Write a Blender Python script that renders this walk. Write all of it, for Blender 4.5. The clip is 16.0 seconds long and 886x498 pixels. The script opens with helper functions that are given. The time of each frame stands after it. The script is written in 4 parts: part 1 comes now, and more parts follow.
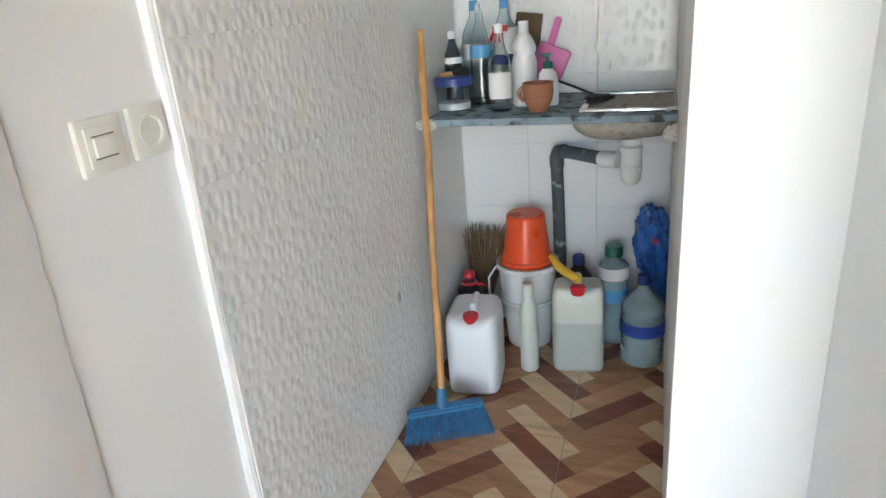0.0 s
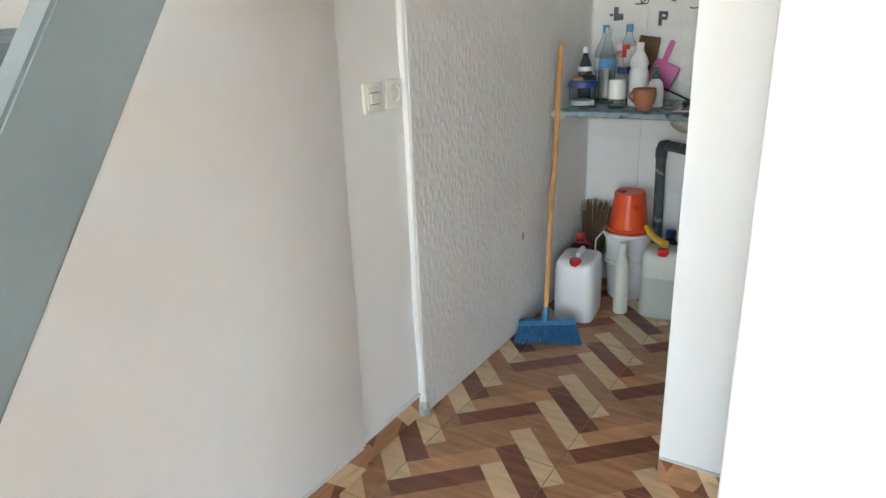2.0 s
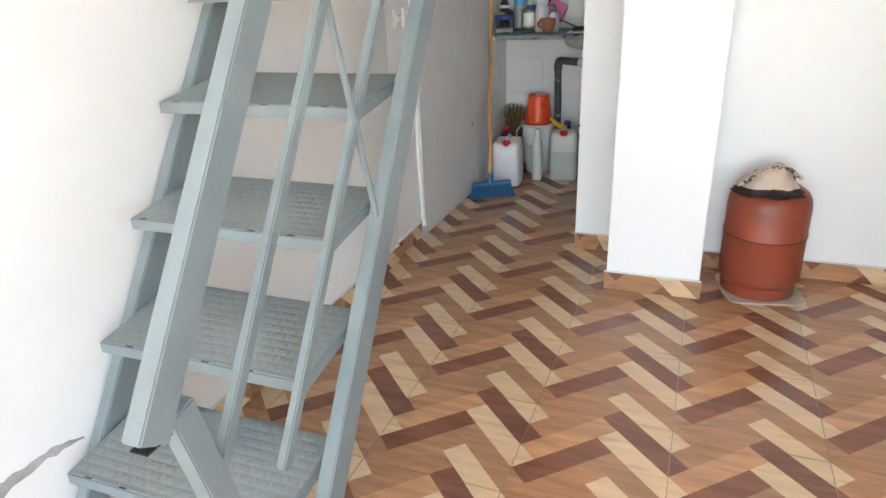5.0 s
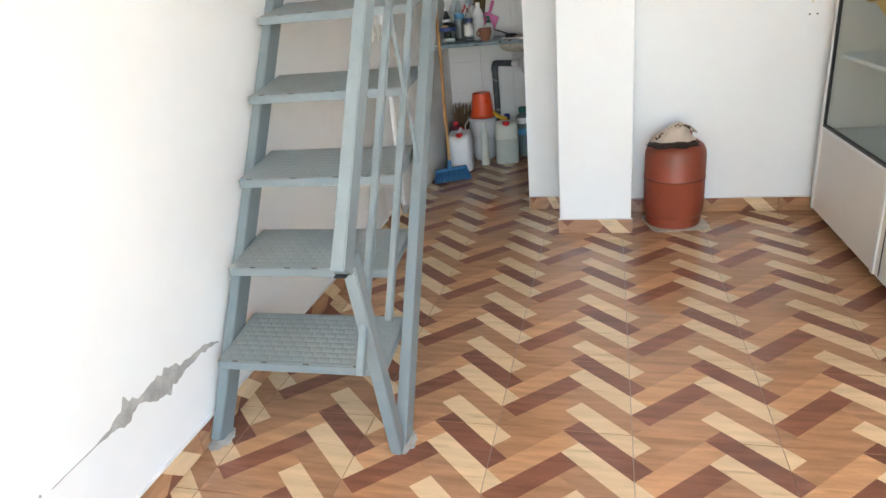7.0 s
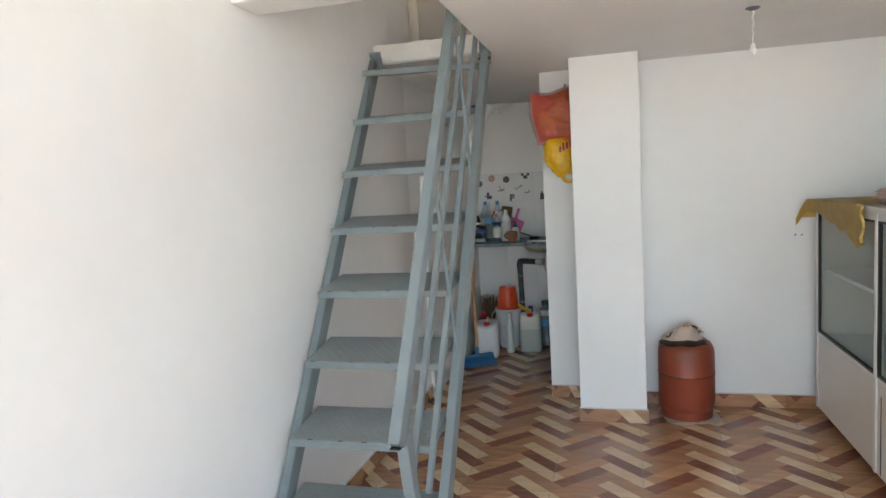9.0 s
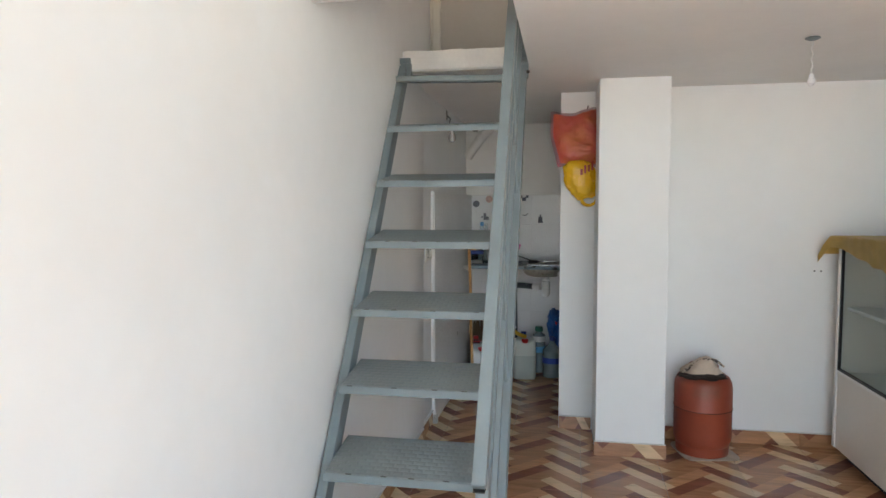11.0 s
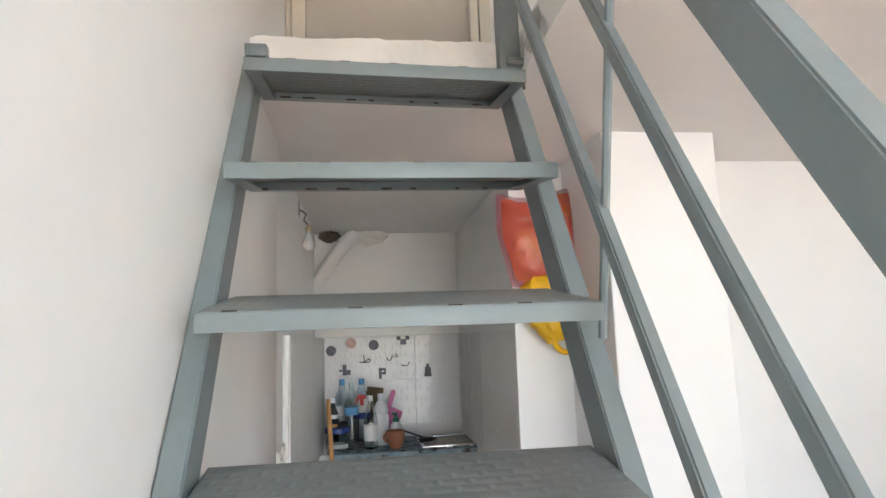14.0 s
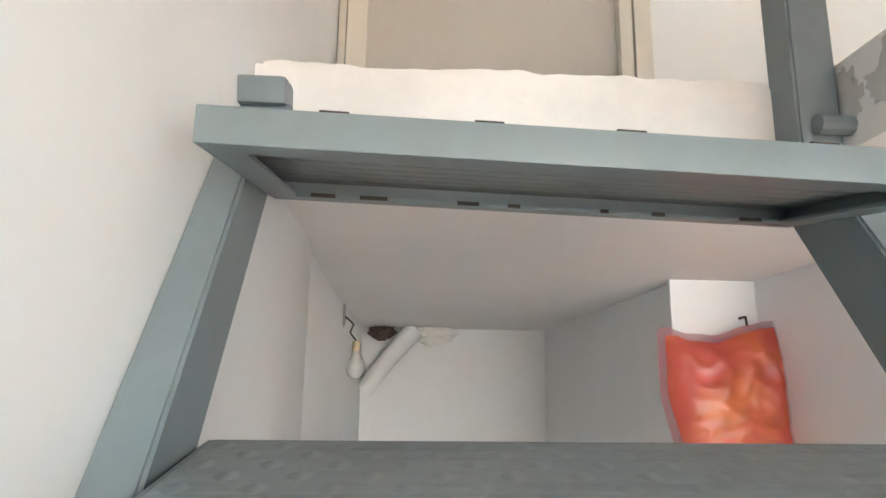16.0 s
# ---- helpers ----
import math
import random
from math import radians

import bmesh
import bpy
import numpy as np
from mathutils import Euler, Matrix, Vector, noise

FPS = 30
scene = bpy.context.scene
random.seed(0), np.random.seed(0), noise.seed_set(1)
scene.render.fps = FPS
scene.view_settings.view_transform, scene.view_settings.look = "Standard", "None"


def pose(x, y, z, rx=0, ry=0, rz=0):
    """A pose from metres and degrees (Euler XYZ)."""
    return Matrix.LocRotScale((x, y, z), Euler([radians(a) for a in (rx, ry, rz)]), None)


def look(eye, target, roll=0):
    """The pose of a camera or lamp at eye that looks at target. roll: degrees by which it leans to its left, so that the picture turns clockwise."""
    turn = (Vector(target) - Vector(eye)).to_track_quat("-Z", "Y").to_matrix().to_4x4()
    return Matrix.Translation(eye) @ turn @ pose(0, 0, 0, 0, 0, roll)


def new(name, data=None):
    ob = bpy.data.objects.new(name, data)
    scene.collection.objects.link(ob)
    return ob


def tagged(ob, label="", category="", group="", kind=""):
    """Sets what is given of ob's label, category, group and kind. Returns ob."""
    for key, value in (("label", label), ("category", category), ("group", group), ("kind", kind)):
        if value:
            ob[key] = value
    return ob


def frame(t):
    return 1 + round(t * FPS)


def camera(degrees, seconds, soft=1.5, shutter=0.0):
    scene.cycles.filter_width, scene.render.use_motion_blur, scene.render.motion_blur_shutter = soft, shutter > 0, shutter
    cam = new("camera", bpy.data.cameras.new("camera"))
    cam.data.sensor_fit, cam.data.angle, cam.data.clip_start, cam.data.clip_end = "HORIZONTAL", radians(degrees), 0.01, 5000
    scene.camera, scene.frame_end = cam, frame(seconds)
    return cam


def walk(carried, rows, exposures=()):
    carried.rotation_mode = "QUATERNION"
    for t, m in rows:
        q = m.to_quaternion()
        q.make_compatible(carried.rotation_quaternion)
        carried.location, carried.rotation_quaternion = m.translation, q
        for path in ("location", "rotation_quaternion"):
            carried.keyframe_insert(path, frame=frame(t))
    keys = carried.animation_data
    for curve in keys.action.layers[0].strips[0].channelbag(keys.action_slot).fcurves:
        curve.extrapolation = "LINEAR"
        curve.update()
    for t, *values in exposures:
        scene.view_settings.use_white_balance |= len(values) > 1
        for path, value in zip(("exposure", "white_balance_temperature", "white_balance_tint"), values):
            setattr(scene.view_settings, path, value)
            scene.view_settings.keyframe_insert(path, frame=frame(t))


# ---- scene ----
cam = camera(69.0, 16.0)
PATH = [
    (0, (0.777, 0.425, 1.269), (0.16, 2.192, 0.562), -4.7),
    (0.2, (0.785, 0.365, 1.276), (0.137, 2.125, 0.582), -4.9),
    (0.5, (0.817, 0.268, 1.293), (0.039, 2.011, 0.695), -5.4),
    (1, (0.998, 0.059, 1.288), (-0.013, 1.669, 0.668), -2.8),
    (1.5, (1.107, -0.094, 1.3), (0.013, 1.436, 0.623), -2.9),
    (2, (1.142, -0.306, 1.304), (0.136, 1.292, 0.646), -2.2),
    (2.5, (1.162, -0.59, 1.318), (0.29, 1.062, 0.604), -1.5),
    (3, (1.193, -0.78, 1.283), (0.358, 0.927, 0.66), -0.2),
    (3.5, (1.265, -1.041, 1.274), (0.506, 0.652, 0.527), -2.0),
    (4, (1.289, -1.225, 1.286), (0.483, 0.441, 0.528), -2.1),
    (4.2, (1.277, -1.31, 1.28), (0.504, 0.364, 0.506), -2.4),
    (6.3, (1.338, -2.243, 1.311), (0.802, -0.478, 0.539), -4.6),
    (6.5, (1.293, -2.321, 1.301), (0.803, -0.579, 0.449), -5.9),
    (7, (1.227, -2.466, 1.31), (0.761, -0.669, 0.567), -5.4),
    (7.5, (1.247, -2.604, 1.338), (0.717, -0.771, 0.738), -4.4),
    (8, (1.308, -2.758, 1.383), (0.729, -0.911, 0.883), -5.2),
    (8.5, (1.308, -2.817, 1.418), (0.697, -0.944, 1.07), -4.6),
    (9, (1.26, -2.838, 1.444), (0.739, -0.917, 1.245), -3.3),
    (9.5, (1.182, -2.866, 1.449), (0.697, -0.928, 1.357), -1.5),
    (10, (1.103, -2.899, 1.453), (0.617, -0.96, 1.37), 0.1),
    (10.2, (1.062, -2.905, 1.449), (0.563, -0.971, 1.36), 0.2),
    (12.5, (0.43, -1.89, 1.403), (0.422, 0.099, 1.19), -0.7),
    (13, (0.373, -1.563, 1.43), (0.306, 0.427, 1.238), -0.4),
    (13.5, (0.276, -1.238, 1.442), (0.464, 0.752, 1.37), -1.1),
    (14, (0.261, -0.942, 1.484), (0.519, 1.022, 1.756), -2.0),
    (14.5, (0.304, -0.565, 1.597), (0.369, 1.345, 2.187), -5.3),
    (15, (0.287, -0.408, 1.683), (0.251, 1.536, 2.153), -3.5),
    (15.5, (0.248, -0.27, 1.724), (0.245, 1.655, 2.265), -1.5),
    (16, (0.184, -0.125, 1.857), (0.303, 1.828, 2.27), 0.7),
]
EXPOSURES = [
    (0.0, 4.18, 6250, 3.0), (1.5, 4.0, 6362, 2.0), (2.5, 3.7, 6425, 3.8), (4.0, 3.59, 6500, 6.0),
    (6.5, 3.44, 6500, 4.3), (7.5, 3.21, 6440, 4.0), (8.5, 2.83, 6320, 4.0), (10.0, 2.57, 6225, 4.2),
    (12.5, 2.89, 6350, 5.0), (13.5, 3.21, 6350, 7.0), (15.0, 3.55, 6150, 6.0), (16.0, 3.77, 6150, 5.0),
]
walk(cam, [(t, look(eye, target, roll)) for t, eye, target, roll in PATH], EXPOSURES)

# ---- world and large lights ----
world = bpy.data.worlds.new("world")
scene.world = world
world.use_nodes = True
wn = world.node_tree
sky = wn.nodes.new("ShaderNodeTexSky")
sky.sky_type, sky.sun_disc = "NISHITA", False
sky.sun_elevation, sky.sun_rotation = radians(54), radians(180)
wn.links.new(sky.outputs[0], wn.nodes["Background"].inputs[0])
wn.nodes["Background"].inputs[1].default_value = 0.1

# the midday sun falls through the shop opening onto the floor just inside it
sun = new("sun", bpy.data.lights.new("sun", "SUN"))
sun.data.energy, sun.data.angle, sun.data.color = 5.0, radians(0.5), (1.0, 0.96, 0.9)
sun.matrix_world = pose(0, -8, 6, 36, 0, 0)


def opening_light(name, x, y, z, w, h, power, color):
    """A daylight-coloured area lamp standing in an opening, shining into the room (+y)."""
    lamp = bpy.data.lights.new(name, "AREA")
    lamp.shape, lamp.size, lamp.size_y, lamp.energy, lamp.color = "RECTANGLE", w, h, power, color
    ob = new(name, lamp)
    ob.matrix_world = pose(x, y, z, 82, 0, 0)
    return ob


opening_light("shopfront_daylight", 1.35, -5.04, 1.25, 2.1, 2.3, 2.1, (0.975, 0.985, 1.0))
# no window known on this side: unseen fill added to brighten left wall and alcove
side = opening_light("added_side_fill", 2.84, -3.3, 1.5, 2.3, 2.3, 1.8, (0.975, 0.985, 1.0))
side.matrix_world = pose(2.86, -3.3, 1.5, 84, 0, 90)

# ---- materials ----


def mat(name, color, rough=0.6, metal=0.0, vary=0.06, scale=8.0, bump=0.0, bscale=60.0, stretch=(1, 1, 1),
        stain=None, stain_at=(0.55, 0.7), stain_scale=3.0, trans=0.0, ior=1.45, alpha=1.0, rvary=0.1, turn=0.0, per_object=0.0, spec=0.5, sheen=0.0):
    """A surface with mottling at two scales, optional stains and fine relief."""
    m = bpy.data.materials.new(name)
    m.use_nodes = True
    t = m.node_tree
    n, ln = t.nodes, t.links
    b = n["Principled BSDF"]
    b.inputs["Metallic"].default_value = metal
    b.inputs["Transmission Weight"].default_value = trans
    b.inputs["IOR"].default_value = ior
    b.inputs["Alpha"].default_value = alpha
    b.inputs["Specular IOR Level"].default_value = spec
    b.inputs["Sheen Weight"].default_value = sheen
    co = n.new("ShaderNodeTexCoord")
    mp = n.new("ShaderNodeMapping")
    mp.inputs["Scale"].default_value = stretch
    mp.inputs["Rotation"].default_value = (0, 0, radians(turn))
    ln.new(co.outputs["Object"], mp.inputs["Vector"])
    vec = mp.outputs["Vector"]
    if per_object:
        oi = n.new("ShaderNodeObjectInfo")
        ml = n.new("ShaderNodeMath")
        ml.operation = "MULTIPLY"
        ml.inputs[1].default_value = 37.0
        ln.new(oi.outputs["Random"], ml.inputs[0])
        ad = n.new("ShaderNodeVectorMath")
        ad.operation = "ADD"
        ln.new(vec, ad.inputs[0])
        ln.new(ml.outputs[0], ad.inputs[1])
        vec = ad.outputs[0]

    def tex(sc, detail):
        x = n.new("ShaderNodeTexNoise")
        x.inputs["Scale"].default_value, x.inputs["Detail"].default_value = sc, detail
        ln.new(vec, x.inputs["Vector"])
        return x.outputs["Fac"]

    def ramp(fac, p0, c0, p1, c1):
        r = n.new("ShaderNodeValToRGB")
        e = r.color_ramp.elements
        e[0].position, e[0].color, e[1].position, e[1].color = p0, (*c0, 1), p1, (*c1, 1)
        ln.new(fac, r.inputs["Fac"])
        return r.outputs["Color"]

    def mix(kind, fac, a, c):
        x = n.new("ShaderNodeMix")
        x.data_type, x.blend_type = "RGBA", kind
        if isinstance(fac, float):
            x.inputs[0].default_value = fac
        else:
            ln.new(fac, x.inputs[0])
        ln.new(a, x.inputs[6])
        ln.new(c, x.inputs[7])
        return x.outputs[2]

    lo = tuple(max(0, c * (1 - vary)) for c in color)
    hi = tuple(min(1, c * (1 + vary)) for c in color)
    col = ramp(tex(scale, 3), 0.3, lo, 0.7, hi)
    fine = ramp(tex(scale * 9, 4), 0.3, (1 - vary * 0.6,) * 3, 0.7, (1, 1, 1))
    col = mix("MULTIPLY", 1.0, col, fine)
    if stain:
        mask = ramp(tex(stain_scale, 6), stain_at[0], (0, 0, 0), stain_at[1], (1, 1, 1))
        flat = n.new("ShaderNodeRGB")
        flat.outputs[0].default_value = (*stain, 1)
        col = mix("MIX", mask, col, flat.outputs[0])
    if per_object:
        hs = n.new("ShaderNodeMapRange")
        hs.inputs["To Min"].default_value, hs.inputs["To Max"].default_value = 1 - per_object, 1 + per_object
        ln.new(oi.outputs["Random"], hs.inputs["Value"])
        hv = n.new("ShaderNodeHueSaturation")
        ln.new(hs.outputs[0], hv.inputs["Value"])
        ln.new(col, hv.inputs["Color"])
        col = hv.outputs[0]
    ln.new(col, b.inputs["Base Color"])
    rr = n.new("ShaderNodeMapRange")
    rr.inputs["To Min"].default_value, rr.inputs["To Max"].default_value = max(0.02, rough - rvary), min(1, rough + rvary)
    ln.new(tex(scale * 2, 4), rr.inputs["Value"])
    ln.new(rr.outputs[0], b.inputs["Roughness"])
    if bump:
        bp = n.new("ShaderNodeBump")
        bp.inputs["Strength"].default_value = min(1.0, bump)
        bp.inputs["Distance"].default_value = 0.004 if bump <= 1 else 0.004 * bump
        ln.new(tex(bscale, 3), bp.inputs["Height"])
        ln.new(bp.outputs[0], b.inputs["Normal"])
    return m


def plate_mat():
    """Painted tread plate with rows of short raised bars."""
    m = mat("tread_plate_paint", (0.255, 0.285, 0.285), 0.45, 0.0, 0.1, 6, stain=(0.2, 0.22, 0.21), stain_at=(0.5, 0.8))
    t = m.node_tree
    br = t.nodes.new("ShaderNodeTexBrick")
    br.offset = 0.5
    for k, v in (("Scale", 1.0), ("Mortar Size", 0.009), ("Mortar Smooth", 1.0), ("Brick Width", 0.042), ("Row Height", 0.024)):
        br.inputs[k].default_value = v
    co = t.nodes.new("ShaderNodeTexCoord")
    t.links.new(co.outputs["Object"], br.inputs["Vector"])
    bp = t.nodes.new("ShaderNodeBump")
    bp.invert = True
    bp.inputs["Strength"].default_value, bp.inputs["Distance"].default_value = 0.42, 0.003
    t.links.new(br.outputs["Fac"], bp.inputs["Height"])
    t.links.new(bp.outputs[0], t.nodes["Principled BSDF"].inputs["Normal"])
    return m


def relief_mat():
    """Glazed off-white wall tile embossed like pebbles."""
    m = mat("relief_wall_tile", (0.78, 0.765, 0.745), 0.38, 0, 0.03, 5, per_object=0.012)
    t = m.node_tree
    co = t.nodes.new("ShaderNodeTexCoord")
    mp = t.nodes.new("ShaderNodeMapping")
    mp.inputs["Scale"].default_value = (1.15, 1, 0.8)
    vo = t.nodes.new("ShaderNodeTexVoronoi")
    vo.feature = "SMOOTH_F1"
    vo.inputs["Scale"].default_value, vo.inputs["Smoothness"].default_value = 38, 0.35
    rp = t.nodes.new("ShaderNodeMapRange")
    rp.inputs["From Max"].default_value = 0.6
    bp = t.nodes.new("ShaderNodeBump")
    bp.invert = True
    bp.inputs["Strength"].default_value, bp.inputs["Distance"].default_value = 0.42, 0.006
    t.links.new(co.outputs["Object"], mp.inputs["Vector"])
    t.links.new(mp.outputs[0], vo.inputs["Vector"])
    t.links.new(vo.outputs["Distance"], rp.inputs["Value"])
    t.links.new(rp.outputs[0], bp.inputs["Height"])
    t.links.new(bp.outputs[0], t.nodes["Principled BSDF"].inputs["Normal"])
    return m


def blister_mat():
    """Shiny white wall tile with drop-shaped blisters."""
    m = mat("blistered_wall_tile", (0.80, 0.80, 0.81), 0.09, 0, 0.03, 5, per_object=0.015, rvary=0.03)
    t = m.node_tree
    co = t.nodes.new("ShaderNodeTexCoord")
    mp = t.nodes.new("ShaderNodeMapping")
    mp.inputs["Scale"].default_value = (1, 1, 0.55)
    mp.inputs["Rotation"].default_value = (radians(90), 0, 0)
    vo = t.nodes.new("ShaderNodeTexVoronoi")
    vo.feature, vo.voronoi_dimensions = "F1", "2D"
    vo.inputs["Scale"].default_value, vo.inputs["Randomness"].default_value = 34, 0.55
    dome = t.nodes.new("ShaderNodeMapRange")
    dome.interpolation_type = "SMOOTHSTEP"
    for k, v in (("From Min", 0.04), ("From Max", 0.36), ("To Min", 1.0), ("To Max", 0.0)):
        dome.inputs[k].default_value = v
    bp = t.nodes.new("ShaderNodeBump")
    bp.inputs["Strength"].default_value, bp.inputs["Distance"].default_value = 0.35, 0.004
    t.links.new(co.outputs["Object"], mp.inputs["Vector"])
    t.links.new(mp.outputs[0], vo.inputs["Vector"])
    t.links.new(vo.outputs["Distance"], dome.inputs["Value"])
    t.links.new(dome.outputs[0], bp.inputs["Height"])
    t.links.new(bp.outputs[0], t.nodes["Principled BSDF"].inputs["Normal"])
    return m


# walls in two whites, a warmer and a cooler one
WALL_WARM = mat("warm_white_wall", (0.855, 0.85, 0.835), 0.6, 0, 0.03, 1.6, bump=0.2, bscale=9, stain=(0.82, 0.79, 0.75), stain_at=(0.55, 0.8), stain_scale=1.1)
WALL_COOL = mat("white_wall_paint", (0.86, 0.87, 0.875), 0.6, 0, 0.025, 1.6, bump=0.12, bscale=9)
CEIL = mat("ceiling_paint", (0.86, 0.85, 0.835), 0.75, 0, 0.03, 2, bump=0.15, bscale=7)
ROUGH = mat("rough_white_plaster", (0.83, 0.81, 0.77), 0.8, 0, 0.06, 8, bump=0.7, bscale=30)
BEAD = mat("white_cement_bead", (0.86, 0.85, 0.84), 0.55, 0, 0.04, 12, bump=0.5, bscale=30)
CEMENT = mat("grey_cement", (0.44, 0.42, 0.39), 0.9, 0, 0.2, 18, bump=0.9, bscale=60)
CONCRETE = mat("pale_concrete", (0.64, 0.63, 0.6), 0.9, 0, 0.15, 6, bump=0.6, bscale=30)
GROUT = mat("floor_grout", (0.30, 0.24, 0.20), 0.85, 0, 0.15, 12)
TILE_GROUT = mat("wall_grout", (0.74, 0.73, 0.71), 0.85, 0, 0.08, 12)
RELIEF, BLISTER = relief_mat(), blister_mat()
PLAIN_TILE = mat("plain_white_wall_tile", (0.80, 0.80, 0.81), 0.16, 0, 0.02, 3, per_object=0.015, rvary=0.05)
UP, DOWN = -45, 45


def wood_print(name, color, turn, vary=0.2):
    return mat(name, color, 0.12, 0, vary, 22, stretch=(0.22, 1.6, 1), turn=turn, per_object=0.05, rvary=0.05, bump=0.06, bscale=30,
               stain=tuple(c * 0.72 for c in color), stain_at=(0.58, 0.72), stain_scale=26)


PRINT = {"tan_up": wood_print("tan_wood_print", (0.599, 0.322, 0.164), UP), "dark_up": wood_print("dark_wood_print", (0.259, 0.105, 0.063), UP),
         "brown_up": wood_print("brown_wood_print", (0.463, 0.24, 0.124), UP), "dark_dn": wood_print("dark_wood_print_b", (0.237, 0.099, 0.064), DOWN),
         "light_dn": wood_print("pale_wood_print", (0.74, 0.53, 0.32), DOWN, 0.1), "brown_dn": wood_print("brown_wood_print_b", (0.429, 0.228, 0.124), DOWN)}
PRINT_ORDER = list(PRINT)
STEEL = mat("grey_green_metal_paint", (0.2, 0.238, 0.25), 0.38, 0, 0.07, 9, bump=0.12, bscale=40, stain=(0.18, 0.215, 0.22), stain_at=(0.6, 0.75), stain_scale=7)
PLATE = plate_mat()
RUST = mat("dark_rusty_weld", (0.07, 0.06, 0.05), 0.8, 0.2, 0.4, 40)
GAS = mat("worn_orange_red_paint", (0.30, 0.064, 0.034), 0.42, 0, 0.12, 7, bump=0.15, bscale=50, stain=(0.2, 0.07, 0.04), stain_at=(0.58, 0.8), stain_scale=6)
CARD = mat("grubby_cardboard", (0.5, 0.42, 0.33), 0.9, 0, 0.2, 14, bump=0.3)
HATCLOTH = mat("beige_cap_cloth", (0.56, 0.45, 0.36), 0.9, 0, 0.12, 16, bump=0.4, bscale=120)
LEOPARD = mat("spotted_cloth", (0.55, 0.45, 0.36), 0.9, 0, 0.1, 20, stain=(0.05, 0.035, 0.03), stain_at=(0.5, 0.54), stain_scale=70)
DARKCLOTH = mat("dark_brown_cloth", (0.045, 0.028, 0.022), 0.85, 0, 0.3, 20, bump=0.4, bscale=90)
ALU = mat("white_aluminium", (0.72, 0.71, 0.68), 0.35, 0.0, 0.03, 5)
PANEL = mat("cream_panel", (0.68, 0.645, 0.59), 0.45, 0, 0.03, 3)
GASKET = mat("black_rubber_seal", (0.012, 0.012, 0.014), 0.5, 0, 0.1, 20)
GLASS = mat("window_glass", (0.93, 0.97, 0.95), 0.03, 0, 0.0, 3, trans=1.0, ior=1.1, rvary=0.01)
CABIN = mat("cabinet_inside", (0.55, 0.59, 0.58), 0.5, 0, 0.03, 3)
YCLOTH = mat("mustard_cloth", (0.70, 0.50, 0.16), 0.9, 0, 0.1, 12, bump=0.4, bscale=140, sheen=0.2)
RAG = mat("pinkish_grey_rag", (0.45, 0.37, 0.33), 0.95, 0, 0.2, 25, bump=0.6, bscale=70)
RED_BAG = mat("thin_red_plastic_bag", (0.56, 0.12, 0.045), 0.3, 0, 0.12, 14, bump=1.0, bscale=16, stain=(0.66, 0.24, 0.05), stain_at=(0.42, 0.62), stain_scale=9, spec=0.7)
PINK_BAG = mat("pink_plastic_film", (0.60, 0.055, 0.12), 0.3, 0, 0.12, 14, bump=0.9, bscale=26, alpha=0.25)
YEL_BAG = mat("yellow_plastic_bag", (0.80, 0.47, 0.02), 0.25, 0, 0.1, 10, bump=0.6, bscale=14)
BAG_INK = mat("dark_red_print", (0.35, 0.05, 0.02), 0.5)
WOODSTICK = mat("varnished_broom_wood", (0.56, 0.29, 0.10), 0.4, 0, 0.2, 14, stretch=(4, 4, 0.5), stain=(0.3, 0.13, 0.05), stain_at=(0.6, 0.75), stain_scale=9)
BLUE_PL = mat("blue_plastic", (0.04, 0.16, 0.34), 0.4, 0, 0.1, 10)
BRISTLE = mat("blue_bristles", (0.02, 0.105, 0.245), 0.6, 0, 0.35, 60)
WHITE_PL = mat("white_plastic", (0.82, 0.82, 0.84), 0.35, 0, 0.02, 4, bump=0.05)
MILKY = mat("milky_plastic", (0.66, 0.68, 0.64), 0.35, 0, 0.04, 5)
MILKY_LIQ = mat("milky_plastic_over_liquid", (0.50, 0.54, 0.51), 0.32, 0, 0.04, 5)
RED_PL = mat("red_plastic", (0.62, 0.02, 0.03), 0.3)
ORANGE_PL = mat("orange_red_plastic", (0.80, 0.09, 0.025), 0.3, 0, 0.05, 6)
YELLOW_PL = mat("yellow_plastic", (0.75, 0.47, 0.05), 0.4, 0, 0.08, 20)
PINK_PL = mat("pink_plastic", (0.68, 0.16, 0.42), 0.35)
GREEN_PL = mat("dark_green_plastic", (0.01, 0.12, 0.08), 0.35)
NAVY_PL = mat("navy_plastic", (0.02, 0.045, 0.22), 0.35, 0, 0.1, 8)
CLEAR = mat("clear_bottle_plastic", (0.90, 0.95, 0.98), 0.05, 0, 0.02, 5, trans=1.0, ior=1.16, bump=0.3, bscale=40, rvary=0.02)
BLUE_CLEAR = mat("bluish_bottle_plastic", (0.5, 0.64, 0.7), 0.07, 0, 0.08, 9, alpha=0.4, bump=0.5, bscale=40)
DARK_CLEAR = mat("dark_bottle_plastic", (0.05, 0.07, 0.10), 0.12, 0, 0.1, 8, alpha=0.75)
GLASSWARE = mat("bottle_glass", (0.93, 0.97, 0.97), 0.03, 0, 0.02, 5, trans=1.0, ior=1.4, rvary=0.01)
LABEL_BLUE = mat("blue_paper_label", (0.03, 0.07, 0.36), 0.5)
LABEL_WHITE = mat("white_paper_label", (0.8, 0.8, 0.8), 0.55)
LABEL_LBLUE = mat("light_blue_label", (0.12, 0.35, 0.65), 0.5)
BLUE_BAG = mat("blue_plastic_bag", (0.03, 0.13, 0.45), 0.3, 0, 0.2, 12, bump=0.9, bscale=25)
REED = mat("dry_reed", (0.19, 0.125, 0.07), 0.9, 0, 0.4, 40, stretch=(3, 3, 0.4))
